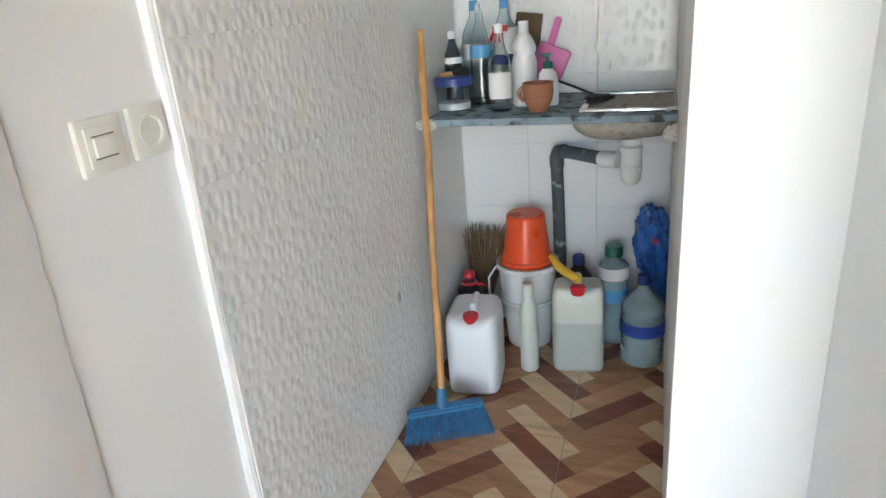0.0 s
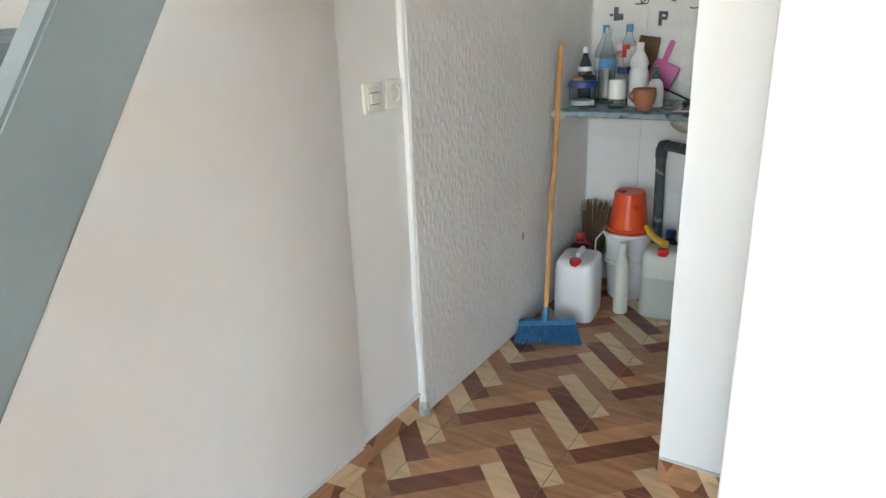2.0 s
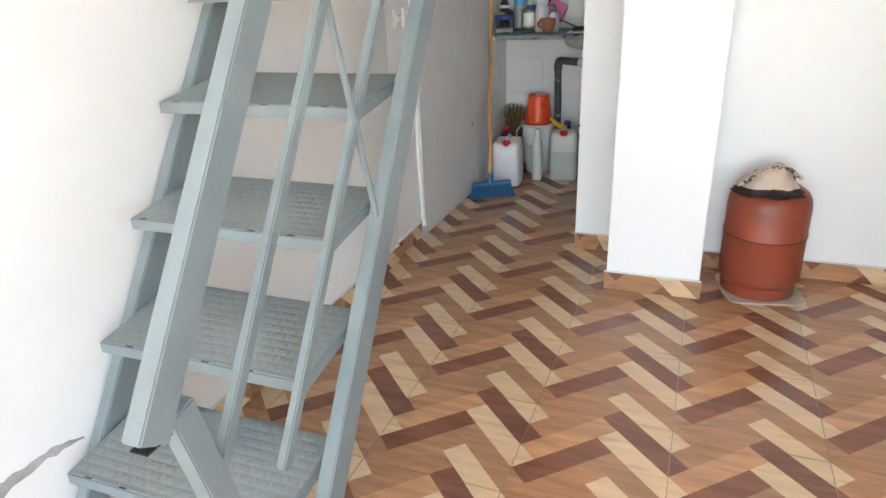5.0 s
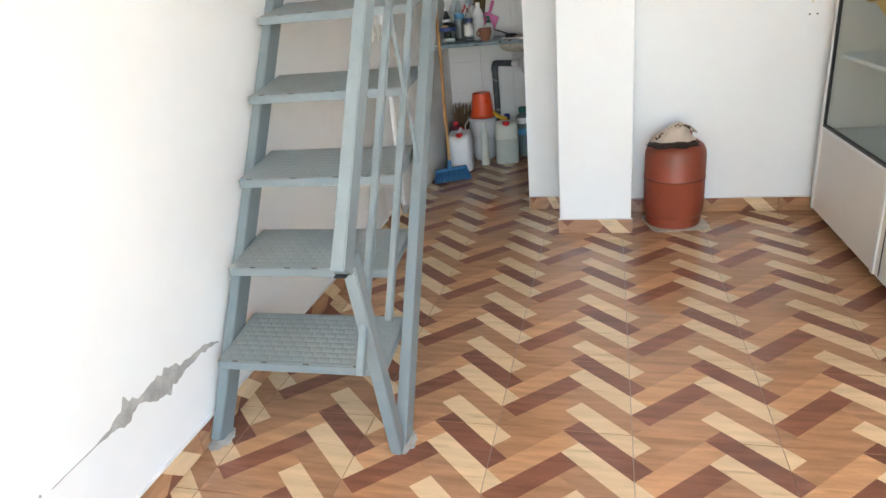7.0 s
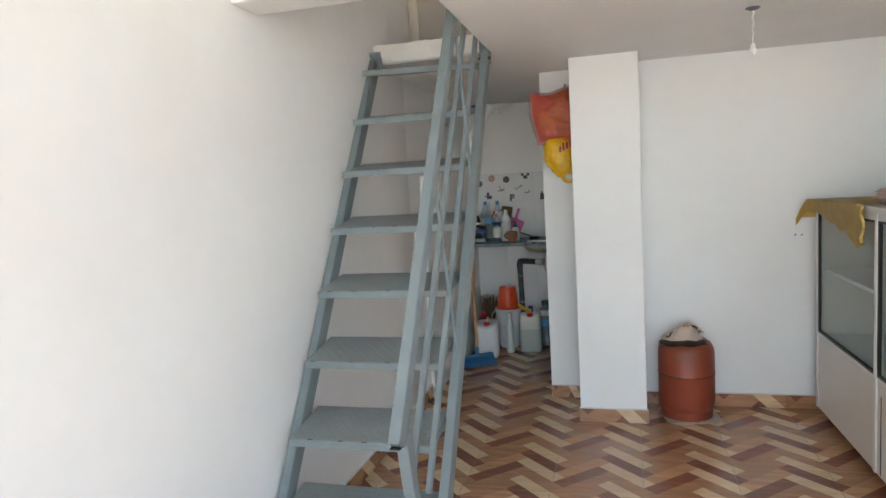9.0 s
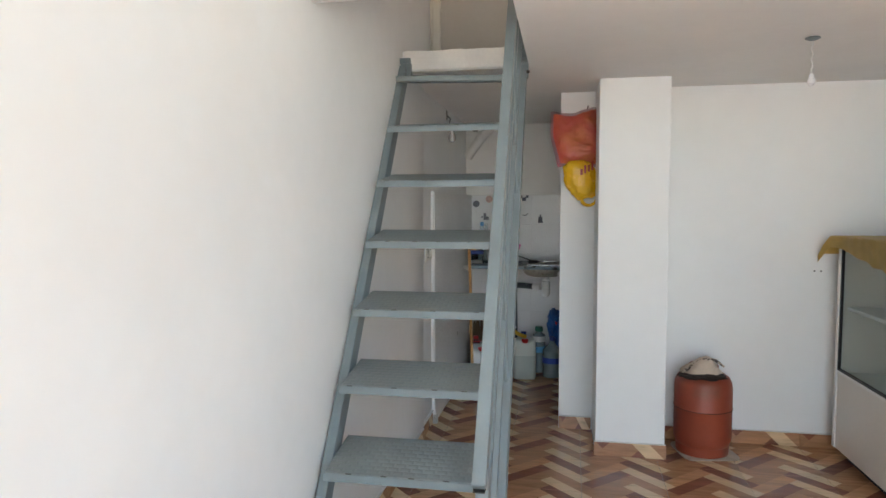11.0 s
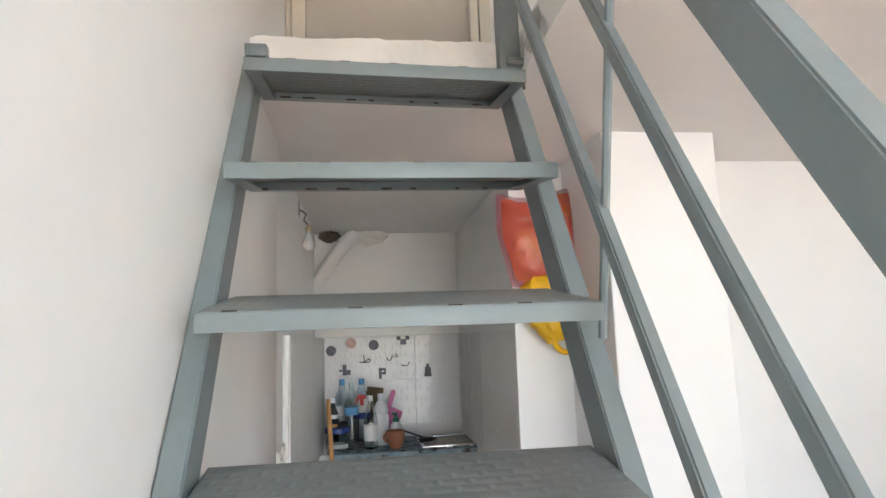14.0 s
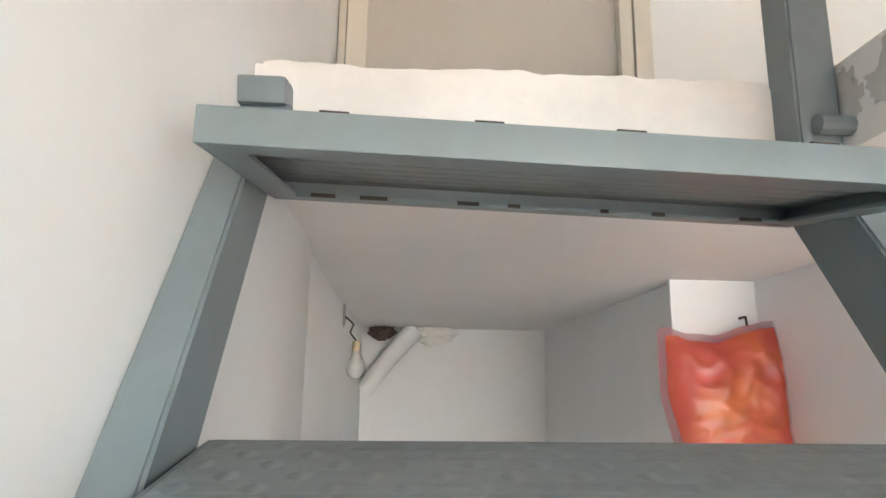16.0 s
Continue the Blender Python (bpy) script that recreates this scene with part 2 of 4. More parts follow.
TERRA = mat("terracotta", (0.33, 0.14, 0.08), 0.75, 0, 0.12, 20, bump=0.2)
SHELFTOP = mat("stained_counter_edge", (0.23, 0.30, 0.35), 0.6, 0, 0.2, 18, bump=0.4, bscale=60, stain=(0.05, 0.045, 0.04), stain_at=(0.5, 0.62), stain_scale=22)
SINKSTONE = mat("speckled_sink_stone", (0.45, 0.42, 0.36), 0.7, 0, 0.2, 30, bump=0.5, bscale=70, stain=(0.2, 0.16, 0.12), stain_at=(0.55, 0.68), stain_scale=30)
STAINLESS = mat("stainless_rim", (0.6, 0.6, 0.6), 0.25, 1.0, 0.08, 12)
PVC_GREY = mat("dark_grey_pipe", (0.075, 0.085, 0.095), 0.5, 0, 0.15, 14, stain=(0.35, 0.35, 0.34), stain_at=(0.62, 0.7), stain_scale=20)
PVC_WHITE = mat("white_pipe_plastic", (0.8, 0.8, 0.8), 0.35)
IVORY = mat("ivory_switch_plastic", (0.80, 0.775, 0.71), 0.35, 0, 0.02, 5)
# near-black; under the cabinet it stands in for shade
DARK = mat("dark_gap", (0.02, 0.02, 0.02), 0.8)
HOLE = mat("broken_earth_hole", (0.12, 0.085, 0.065), 0.95, 0, 0.4, 50, bump=0.8, bscale=60)
BLACK_PL = mat("black_plastic", (0.015, 0.015, 0.017), 0.45)
STICK_DARK = mat("dark_sticker", (0.11, 0.115, 0.15), 0.4, 0, 0.5, 80)
STICK_PINK = mat("pinkish_sticker", (0.55, 0.36, 0.32), 0.4, 0, 0.2, 60)
INK = mat("black_ink", (0.03, 0.03, 0.05), 0.5)
DOORPAINT = mat("cream_door_paint", (0.70, 0.66, 0.57), 0.45, 0, 0.04, 4)
DOORPANEL = mat("grey_beige_panel", (0.52, 0.49, 0.44), 0.55, 0, 0.04, 4)
POWDER = mat("white_powder", (0.8, 0.79, 0.75), 0.9, 0, 0.05, 30)
BULBGLASS = mat("bulb_glass", (0.8, 0.8, 0.78), 0.05, 0, 0.02, 5, alpha=0.35)
BRASS = mat("aged_metal_cap", (0.4, 0.34, 0.22), 0.4, 0.8, 0.2, 30)
PAVING = mat("outdoor_paving", (0.42, 0.40, 0.37), 0.9, 0, 0.15, 3, bump=0.4)

# ---- builders ----


SHIFT = Vector((0, 0, 0))       # where the space being furnished lies
ORIGIN = {}


def thing(name, loc, label, category, group="", kind=""):
    e = new(name)
    ORIGIN[e.name] = Vector(loc)
    e.location = Vector(loc) + SHIFT
    return tagged(e, label, category, group, kind)


def mesh_ob(name, bm, material, smooth=True, angle=35):
    me = bpy.data.meshes.new(name)
    bmesh.ops.recalc_face_normals(bm, faces=bm.faces)
    bm.to_mesh(me)
    bm.free()
    for m in (material if isinstance(material, (list, tuple)) else [material]):
        me.materials.append(m)
    if smooth:
        for p in me.polygons:
            p.use_smooth = True
        me.set_sharp_from_angle(angle=radians(angle))
    return new(name, me)


def part(name, bm, material, parent, label="", smooth=True, angle=35):
    """One mesh, built in world coordinates, under a thing or part."""
    ob = mesh_ob(name, bm, material, smooth, angle)
    ob.parent = parent
    if parent.type == "EMPTY":
        ob.matrix_parent_inverse = Matrix.Translation(-ORIGIN[parent.name])
    return tagged(ob, label)


def structure(name, bm, material, label, smooth=False):
    return tagged(mesh_ob(name, bm, material, smooth), label, name.split("_")[0], kind="structure")


def box(x0, y0, z0, x1, y1, z1, bevel=0.0, bm=None, segs=2):
    bm = bm or bmesh.new()
    made = bmesh.ops.create_cube(bm, size=1.0, matrix=Matrix.Translation(((x0 + x1) / 2, (y0 + y1) / 2, (z0 + z1) / 2)) @ Matrix.Diagonal((x1 - x0, y1 - y0, z1 - z0, 1)))
    if bevel:
        es = {e for v in made["verts"] for e in v.link_edges}
        bmesh.ops.bevel(bm, geom=list(es), offset=bevel, segments=segs, profile=0.6, affect="EDGES")
    return bm


def bar(a, b, w, d, up=(1, 0, 0), bevel=0.003, bm=None):
    """A rectangular bar from a to b; w along up, d across."""
    a, b = Vector(a), Vector(b)
    z = (b - a).normalized()
    x = (Vector(up) - z * Vector(up).dot(z)).normalized()
    y = z.cross(x)
    m = Matrix((x, y, z)).transposed().to_4x4()
    m.translation = (a + b) / 2
    bm = bm or bmesh.new()
    made = bmesh.ops.create_cube(bm, size=1.0, matrix=m @ Matrix.Diagonal((w, d, (b - a).length, 1)))
    if bevel:
        bmesh.ops.bevel(bm, geom=list({e for v in made["verts"] for e in v.link_edges}), offset=bevel, segments=2, affect="EDGES")
    return bm


def lathe(profile, cx, cy, z0, segs=28, bm=None, sx=1.0, sy=1.0):
    """A turned shape: profile of (radius, height)."""
    bm = bm or bmesh.new()
    rings = []
    for r, z in profile:
        if r < 1e-5:
            rings.append([bm.verts.new((cx, cy, z0 + z))])
        else:
            rings.append([bm.verts.new((cx + sx * r * math.cos(2 * math.pi * i / segs), cy + sy * r * math.sin(2 * math.pi * i / segs), z0 + z)) for i in range(segs)])
    for p, q in zip(rings, rings[1:]):
        for i in range(segs):
            j = (i + 1) % segs
            if len(p) == 1 and len(q) > 1:
                bm.faces.new((p[0], q[j], q[i]))
            elif len(q) == 1 and len(p) > 1:
                bm.faces.new((p[i], p[j], q[0]))
            elif len(p) > 1:
                bm.faces.new((p[i], p[j], q[j], q[i]))
    return bm


def tube(points, r, segs=10, bm=None, caps=True):
    """A round tube along a path; r may be a list."""
    bm = bm or bmesh.new()
    pts = [Vector(p) for p in points]
    rings, side = [], None
    for i, p in enumerate(pts):
        d = (pts[min(i + 1, len(pts) - 1)] - pts[max(i - 1, 0)]).normalized()
        if side is None:
            side = d.orthogonal().normalized()
        side = (side - d * side.dot(d)).normalized()
        other = d.cross(side)
        rad = r[i] if isinstance(r, (list, tuple)) else r
        rings.append([bm.verts.new(p + rad * (math.cos(2 * math.pi * k / segs) * side + math.sin(2 * math.pi * k / segs) * other)) for k in range(segs)])
    for p, q in zip(rings, rings[1:]):
        for k in range(segs):
            bm.faces.new((p[k], p[(k + 1) % segs], q[(k + 1) % segs], q[k]))
    if caps:
        bm.faces.new(rings[0][::-1])
        bm.faces.new(rings[-1])
    return bm


def lump(cx, cy, cz, rx, ry, rz, rough=0.15, freq=6.0, power=1.0, seed=0.0, u=40, v=26, shape=None):
    """A crumpled closed form: an ellipsoid pushed in and out by noise."""
    bm = bmesh.new()
    bmesh.ops.create_uvsphere(bm, u_segments=u, v_segments=v, radius=1.0)
    for w in bm.verts:
        c = w.co.copy()
        q = Vector([math.copysign(abs(k) ** power, k) for k in c])
        k = 1 + rough * noise.noise(c * freq * 0.4 + Vector((seed, 0, 0))) + rough * 0.5 * noise.noise(c * freq + Vector((0, seed, 3)))
        fold = rough * 0.35 * (1 - 2 * abs(noise.noise(c * freq * 0.8 + Vector((seed, 7, 1)))))
        q = q * (k + fold)
        if shape:
            q = shape(q)
        w.co = Vector((cx + rx * q.x, cy + ry * q.y, cz + rz * q.z))
    return bm


def join(*bms):
    out = bmesh.new()
    for b in bms:
        me = bpy.data.meshes.new("tmp")
        b.to_mesh(me)
        b.free()
        out.from_mesh(me)
        bpy.data.meshes.remove(me)
    return out


def turned(bm, deg, at, axis="Z"):
    bmesh.ops.rotate(bm, cent=at, matrix=Matrix.Rotation(radians(deg), 3, axis), verts=bm.verts)
    return bm


# ---- the setting ----
CEILING, UPFLOOR, TOP = 2.11, 2.212, 4.6
XR, YB, YF = 2.80, 2.845, -5.1        # right wall, alcove's back wall, street wall

floor = structure("floor", box(-0.2, YF - 0.2, -0.2, XR + 0.2, YB + 0.2, -0.0025), GROUT, "floor of square glazed tiles printed as wooden herringbone")

# left wall: main plaster coat ends with a ragged lip short of the alcove
structure("wall_left", join(box(-0.45, YF - 0.2, -0.1, -0.09, 0.984, TOP), box(-0.45, 0.984, -0.1, 0.0, YB + 0.2, TOP)), WALL_WARM, "painted warm white plaster wall beside the stair")


def coat_x(y):
    """The plaster face: the wall runs a little out of square."""
    return 0.016 + 0.0145 * (y - 0.985)


def plaster_coat():
    bm = bmesh.new()
    n = 90
    rows = []
    for i in range(n + 1):
        z = i * CEILING / n
        y = 0.985 + 0.004 * noise.noise((0, 0, z * 9)) + 0.003 * noise.noise((3, 0, z * 40)) + 0.005 + 0.022 * z
        row = [(0.0, y + 0.002), (0.012, y), (0.016, y - 0.006)] + [(coat_x(q), q) for q in (0.6, 0.2, -0.2, -0.8, -1.6, -3.0, YF)]
        rows.append([bm.verts.new((a, b, z)) for a, b in row])
    for p, q in zip(rows, rows[1:]):
        for a in range(len(p) - 1):
            bm.faces.new((p[a], p[a + 1], q[a + 1], q[a]))
    return bm


def coat_sheet(y1, z0, z1):
    """A flat stretch of the same plaster higher up."""
    bm = bmesh.new()
    f = [bm.verts.new(p) for p in ((coat_x(y1), y1, z0), (coat_x(YF), YF, z0), (coat_x(YF), YF, z1), (coat_x(y1), y1, z1), (-0.095, y1, z0), (-0.095, YF, z0), (-0.095, YF, z1), (-0.095, y1, z1))]
    for q in ((0, 1, 2, 3), (4, 7, 6, 5), (0, 4, 5, 1), (1, 5, 6, 2), (2, 6, 7, 3), (3, 7, 4, 0)):
        bm.faces.new([f[k] for k in q])
    return bm


structure("wall_left_coat", plaster_coat(), WALL_WARM, "smooth warm white plaster coat with a ragged edge", True)
structure("wall_left_coat_upper", join(coat_sheet(0.562, CEILING, UPFLOOR), coat_sheet(1.252, UPFLOOR, TOP)), WALL_WARM, "warm white plaster of the stairwell")
structure("wall_back", box(-0.1, YB + 0.012, -0.1, 1.0, YB + 0.2, CEILING + 0.05), WALL_WARM, "painted back wall of the sink alcove")
structure("wall_alcove_right", join(box(0.842, 1.372, -0.1, 1.10, YB + 0.1, CEILING + 0.05)), WALL_WARM, "painted wall between alcove and room")
structure("wall_jamb", box(0.816, 1.358, -0.1, 1.1, 1.373, CEILING + 0.04, 0.002), WALL_COOL, "white painted end face of the alcove wall")
structure("pillar", box(1.024, 0.943, -0.1, 1.402, 1.40, CEILING + 0.05, 0.006), WALL_COOL, "square white painted pillar")
structure("wall_far", box(1.09, 1.284, -0.1, XR + 0.2, 1.5, CEILING + 0.05), WALL_COOL, "white painted wall behind the gas bottle")
# the gap at y -4.5 to -2.1 is unseen, added for the side fill lamp
structure("wall_right", join(box(XR, YF - 0.2, -0.1, XR + 0.2, -4.5, TOP), box(XR, -2.1, -0.1, XR + 0.2, 1.4, TOP), box(XR, -4.5, -0.1, XR + 0.2, -2.1, 0.3), box(XR, -4.5, 2.7, XR + 0.2, -2.1, TOP)), WALL_COOL, "white painted side wall")

# mezzanine slab with the stair opening, and its front upstand
structure("ceiling", join(box(0.66, -0.615, CEILING, XR + 0.1, 1.55, UPFLOOR), box(-0.1, 0.56, CEILING, 0.66, 1.55, UPFLOOR), box(-0.1, 1.55, CEILING, 1.2, YB + 0.1, UPFLOOR)), CEIL,
          "cream painted underside of the mezzanine slab", False)
structure("beam", box(-0.008, -0.79, CEILING - 0.002, XR + 0.1, -0.61, 2.62, 0.008), WALL_COOL, "white painted edge beam of the mezzanine")


def ragged_edge():
    bm = bmesh.new()
    n = 60
    rows = []
    for i in range(n + 1):
        x = 0.02 + 0.64 * i / n
        t = UPFLOOR + 0.006 * noise.noise((x * 9, 1, 0)) + 0.004 * noise.noise((x * 40, 2, 0))
        b = CEILING - 0.002
        rows.append([bm.verts.new(p) for p in ((x, 0.59, t), (x, 0.556, t), (x, 0.550 + 0.003 * noise.noise((x * 22, 0, 0)), t - 0.012), (x, 0.550, b + 0.01), (x, 0.558, b), (x, 0.59, b))])
    for p, q in zip(rows, rows[1:]):
        for a in range(5):
            bm.faces.new((p[a], p[a + 1], q[a + 1], q[a]))
    return bm


structure("trim_landing", ragged_edge(), ROUGH, "rough white plastered landing edge at the stair head", True)
structure("trim_opening", join(lump(0.664, 0.50, 2.165, 0.006, 0.03, 0.04, 0.3, 8), lump(0.664, 0.40, 2.165, 0.008, 0.07, 0.045, 0.3, 8, seed=4)), CONCRETE, "rough broken cement at the stair opening", True)

# upstairs, as far as the opening shows it
structure("wall_upstairs", box(-0.1, 1.25, UPFLOOR - 0.02, XR + 0.1, 1.45, TOP), WALL_WARM, "cream wall upstairs")
structure("ceiling_upper", box(-0.2, YF - 0.2, TOP, XR + 0.2, 1.45, TOP + 0.15), CEIL, "high painted ceiling")
door = thing("door_1", (0.38, 1.25, UPFLOOR), "closed grey-beige upstairs door in a cream frame", "door", kind="structure")
part("door_leaf", box(0.085, 1.225, UPFLOOR + 0.004, 0.672, 1.247, 4.2, 0.003), DOORPANEL, door, "grey-beige leaf")
for xa, xb in ((0.022, 0.040), (0.042, 0.088), (0.668, 0.70), (0.703, 0.745)):
    part("door_frame", box(xa, 1.20 if xb - xa > 0.03 else 1.21, UPFLOOR + 0.002, xb, 1.249, 4.26, 0.005), DOORPAINT, door, "cream painted frame strip")

# street wall behind the walk, with the wide shop opening
structure("wall_street", join(box(-0.2, YF - 0.2, -0.1, 0.25, YF, TOP), box(2.45, YF - 0.2, -0.1, XR + 0.2, YF, TOP), box(0.25, YF - 0.2, 2.95, 2.45, YF, TOP)), WALL_COOL, "white painted street wall with a wide opening")
structure("ground", box(-60, -120, -0.25, 60, YF - 0.2, -0.02), PAVING, "pale street paving outside")

# cement filler along the skirting tops
structure("trim_filler", join(bar((coat_x(-4.9) + 0.005, -4.9, 0.082), (coat_x(0.968) + 0.005, 0.968, 0.082), 0.012, 0.005, (1, 0, 0), 0.001), box(0.0, 0.988, 0.079, 0.014, 1.306, 0.088, 0.002), box(0.82, 1.348, 0.079, 1.02, 1.359, 0.084, 0.002),
                               box(1.016, 0.933, 0.079, 1.41, 0.944, 0.084, 0.002), box(1.41, 1.274, 0.079, XR, 1.285, 0.084, 0.002)), TILE_GROUT, "pale cement filler above the skirting", False)
structure("trim_bead", join(tube([(0.010 + 0.003 * math.sin(z * 9), 1.315 + 0.002 * math.sin(z * 13), z) for z in [0.05 + 0.073 * k for k in range(21)]], 0.0125, 8), lump(0.012, 1.314, 0.055, 0.016, 0.013, 0.05, 0.3, 7)), BEAD, "thick white cement bead at the tile edge", True)
structure("trim_corner", lump(0.02, 1.307, 0.02, 0.02, 0.018, 0.035, 0.4, 9), CEMENT, "grey cement crumbs at the wall foot", True)


def scar():
    """Plaster broken out of the wall in a long crooked strip."""
    bm = bmesh.new()
    n = 130
    rows = []
    for i in range(n + 1):
        f = i / n
        y = -1.52 + 0.715 * f
        z = 0.306 + 0.014 * noise.noise((f * 5, 3, 0)) + 0.022 * math.exp(-((f - 0.40) / 0.16) ** 2) - 0.02 * max(0, f - 0.85) / 0.15
        h = 0.001 + 0.038 * math.exp(-((f - 0.62) / 0.12) ** 2) + 0.023 * math.exp(-((f - 0.38) / 0.10) ** 2) + 0.012 * math.exp(-((f - 0.88) / 0.09) ** 2)
        h *= min(1.0, f / 0.2)
        h *= 1.0 + 0.8 * noise.noise((f * 12, 0, 5)) + 0.5 * noise.noise((f * 33, 0, 1))
        rows.append([bm.verts.new((coat_x(y) + 0.0006, y, z - h)), bm.verts.new((coat_x(y) + 0.003, y, z)), bm.verts.new((coat_x(y) + 0.0006, y, z + h * (0.9 + 0.8 * noise.noise((f * 27, 4, 1)))))])
    for p, q in zip(rows, rows[1:]):
        for a in range(2):
            bm.faces.new((p[a], p[a + 1], q[a + 1], q[a]))
    for k in range(5):
        y = -1.55 - 0.04 * k
        bmesh.ops.create_icosphere(bm, subdivisions=1, radius=0.006 - 0.0006 * k, matrix=Matrix.Translation((coat_x(y) - 0.003, y, 0.312 - 0.004 * k)))
    return bm


structure("trim_scar", scar(), CEMENT, "grey scar of broken plaster low on the wall", True)

# ---- the stair ----
NOSE_Y, NOSE_Z, RUN, RISE, DEPTH = -0.905, 0.273, 0.169, 0.2508, 0.262
X0, X1 = 0.045, 0.605


def lean(z, off=0.0):
    """y of the stringers' middle line at the height z."""
    return -0.912 + 0.687 * z + off


def tilt(bm, y):
    """Treads rise a little towards the back."""
    for v in bm.verts:
        v.co.z += 0.147 * (v.co.y - y)
        if y > 0.2:
            v.co.z += 0.007 - 0.016 * (v.co.x - X0) / (X1 - X0)
    return bm


stair = thing("staircase", (0.33, -0.87, 0), "steep grey-green painted steel stair with open treads", "stairs")
for xa, xb, d0, d1, deep in ((0.019, 0.024, -0.037, -0.012, 0.074), (0.633, 0.631, 0.014, 0.014, 0.078)):
    part("stringer", bar((xa, lean(0.0, d0), 0.0), (xb, lean(2.11, d1), 2.11), 0.036, deep), STEEL, stair)
    part("foot_plate", lump(xa, lean(0, d0), 0.002, 0.035, 0.05, 0.007, 0.4, 7), CEMENT, stair, "cement dab at the stringer foot")
for i in range(8):
    y, z = NOSE_Y + RUN * i, NOSE_Z + RISE * i
    t = part("tread", tilt(box(X0 + 0.005, y + 0.005, z - 0.008, X1 - 0.005, y + DEPTH - 0.005, z + 0.0015, 0.002), y), PLATE, stair, "embossed plate tread", False)
    fr = bmesh.new()
    for a in (box(X0, y, z - 0.027, X1, y + 0.005, z, 0.0015), box(X0, y + DEPTH - 0.005, z - 0.027, X1, y + DEPTH, z, 0.0015), box(X0, y + 0.004, z - 0.027, X0 + 0.005, y + DEPTH - 0.004, z, 0.0015),
              box(X1 - 0.005, y + 0.004, z - 0.027, X1, y + DEPTH - 0.004, z, 0.0015), box(X0 + 0.004, y + 0.004, z - 0.027, X1 - 0.004, y + 0.03, z - 0.0235), box(X0 + 0.004, y + DEPTH - 0.03, z - 0.027, X1 - 0.004, y + DEPTH - 0.004, z - 0.0235),
              box(X0 + 0.004, y + 0.03, z - 0.027, X0 + 0.028, y + DEPTH - 0.03, z - 0.0235), box(X1 - 0.028, y + 0.03, z - 0.027, X1 - 0.004, y + DEPTH - 0.03, z - 0.0235)):
        fr = join(fr, a)
    part("tread_frame", tilt(fr, y), STEEL, t, "angle-iron rim")
    weld = bmesh.new()
    for k in range(7):
        xx = X0 + 0.03 + 0.075 * k + 0.02 * math.sin(k * 3.1 + i)
        weld = box(xx, y + DEPTH - 0.0335, z - 0.0265, xx + 0.018 + 0.01 * math.sin(i + k), y + DEPTH - 0.0295, z - 0.0228, 0, weld)
    for k in range(4):
        xx = X0 + 0.05 + 0.13 * k + 0.03 * math.sin(k * 5 + i * 2)
        weld = box(xx, y + 0.0035, z - 0.0008, xx + 0.02, y + 0.0065, z + 0.0019, 0, weld)
    tagged(part("weld_trace", tilt(weld, y), RUST, t, "black weld gaps", False), kind="stuff")
part("head_stub", join(box(0.006, 0.515, 2.07, 0.062, 0.549, 2.145, 0.004), turned(box(0.002, 0.50, 2.142, 0.058, 0.549, 2.172, 0.006), 12, (0.03, 0.52, 2.15), "X")), STEEL, stair)
post = part("newel_post", bar((0.632, 0.53, 2.05), (0.632, 0.53, 2.95), 0.05, 0.05), STEEL, stair)
part("fixing_bolt", tube([(0.622, 0.497, 2.135), (0.672, 0.497, 2.135)], 0.011), STEEL, post)
part("fixing_plate", box(0.60, 0.5005, 2.068, 0.664, 0.5045, 2.082, 0.001), RUST, post)

# railing: a broad handrail, two thin bars, rods and the foot brace
RAIL_X = 0.628


def along(y0, z0, z):
    return (RAIL_X, y0 + 0.69 * (z - z0), z)


rail = thing("stair_railing", (0.63, -0.87, 0), "grey-green steel stair railing with two thin bars and rods", "railing")
part("handrail", bar(along(-1.137, 0.715, 0.70), along(-1.137, 0.715, 2.75), 0.036, 0.060), STEEL, rail)
part("rail_end", box(0.6125, -1.162, 0.694, 0.6435, -1.112, 0.697), DARK, rail, "dark open tube end")
for yy, zz, low, high in ((-0.708, 1.015, 0.40, 2.62), (-0.505, 0.95, 0.42, 2.40)):
    part("thin_rail", bar(along(yy, zz, low), along(yy, zz, high), 0.020, 0.026), STEEL, rail)
part("foot_brace", bar((0.628, -1.085, 0.72), (0.628, -0.935, 0.01), 0.036, 0.05), STEEL, rail)
for a, b in (((-0.585, 1.45), (-0.405, 0.775)), ((-0.115, 2.06), (0.03, 1.475))):
    part("rod", tube([(0.632, a[0], a[1]), (0.634, b[0], b[1])], 0.0075, 8), STEEL, rail)

# ---- the gas bottle ----
SHIFT = Vector((0.006, -0.012, 0.0))
gx, gy = 1.628, 1.125
mat_ob = thing("cardboard_mat", (gx, gy, 0), "grubby piece of cardboard on the floor under a gas bottle", "cardboard")


def card():
    bm = bmesh.new()
    n = 44
    ring = []
    for i in range(n):
        a = 2 * math.pi * i / n
        s = 1 / max(abs(math.cos(a)), abs(math.sin(a)))
        r = 0.145 * min(s, 1.26) * (1 + 0.05 * noise.noise((math.cos(a) * 3, math.sin(a) * 3, 0)))
        ring.append((gx + 0.01 + r * math.cos(a + 0.2) * 1.08, gy - 0.012 + r * math.sin(a + 0.2)))
    lo = [bm.verts.new((x, y, 0.001)) for x, y in ring]
    hi = [bm.verts.new((x, y, 0.007 + 0.004 * noise.noise((x * 20, y * 20, 2)))) for x, y in ring]
    bm.faces.new(hi)
    bm.faces.new(lo[::-1])
    for i in range(n):
        bm.faces.new((lo[i], lo[(i + 1) % n], hi[(i + 1) % n], hi[i]))
    return bm


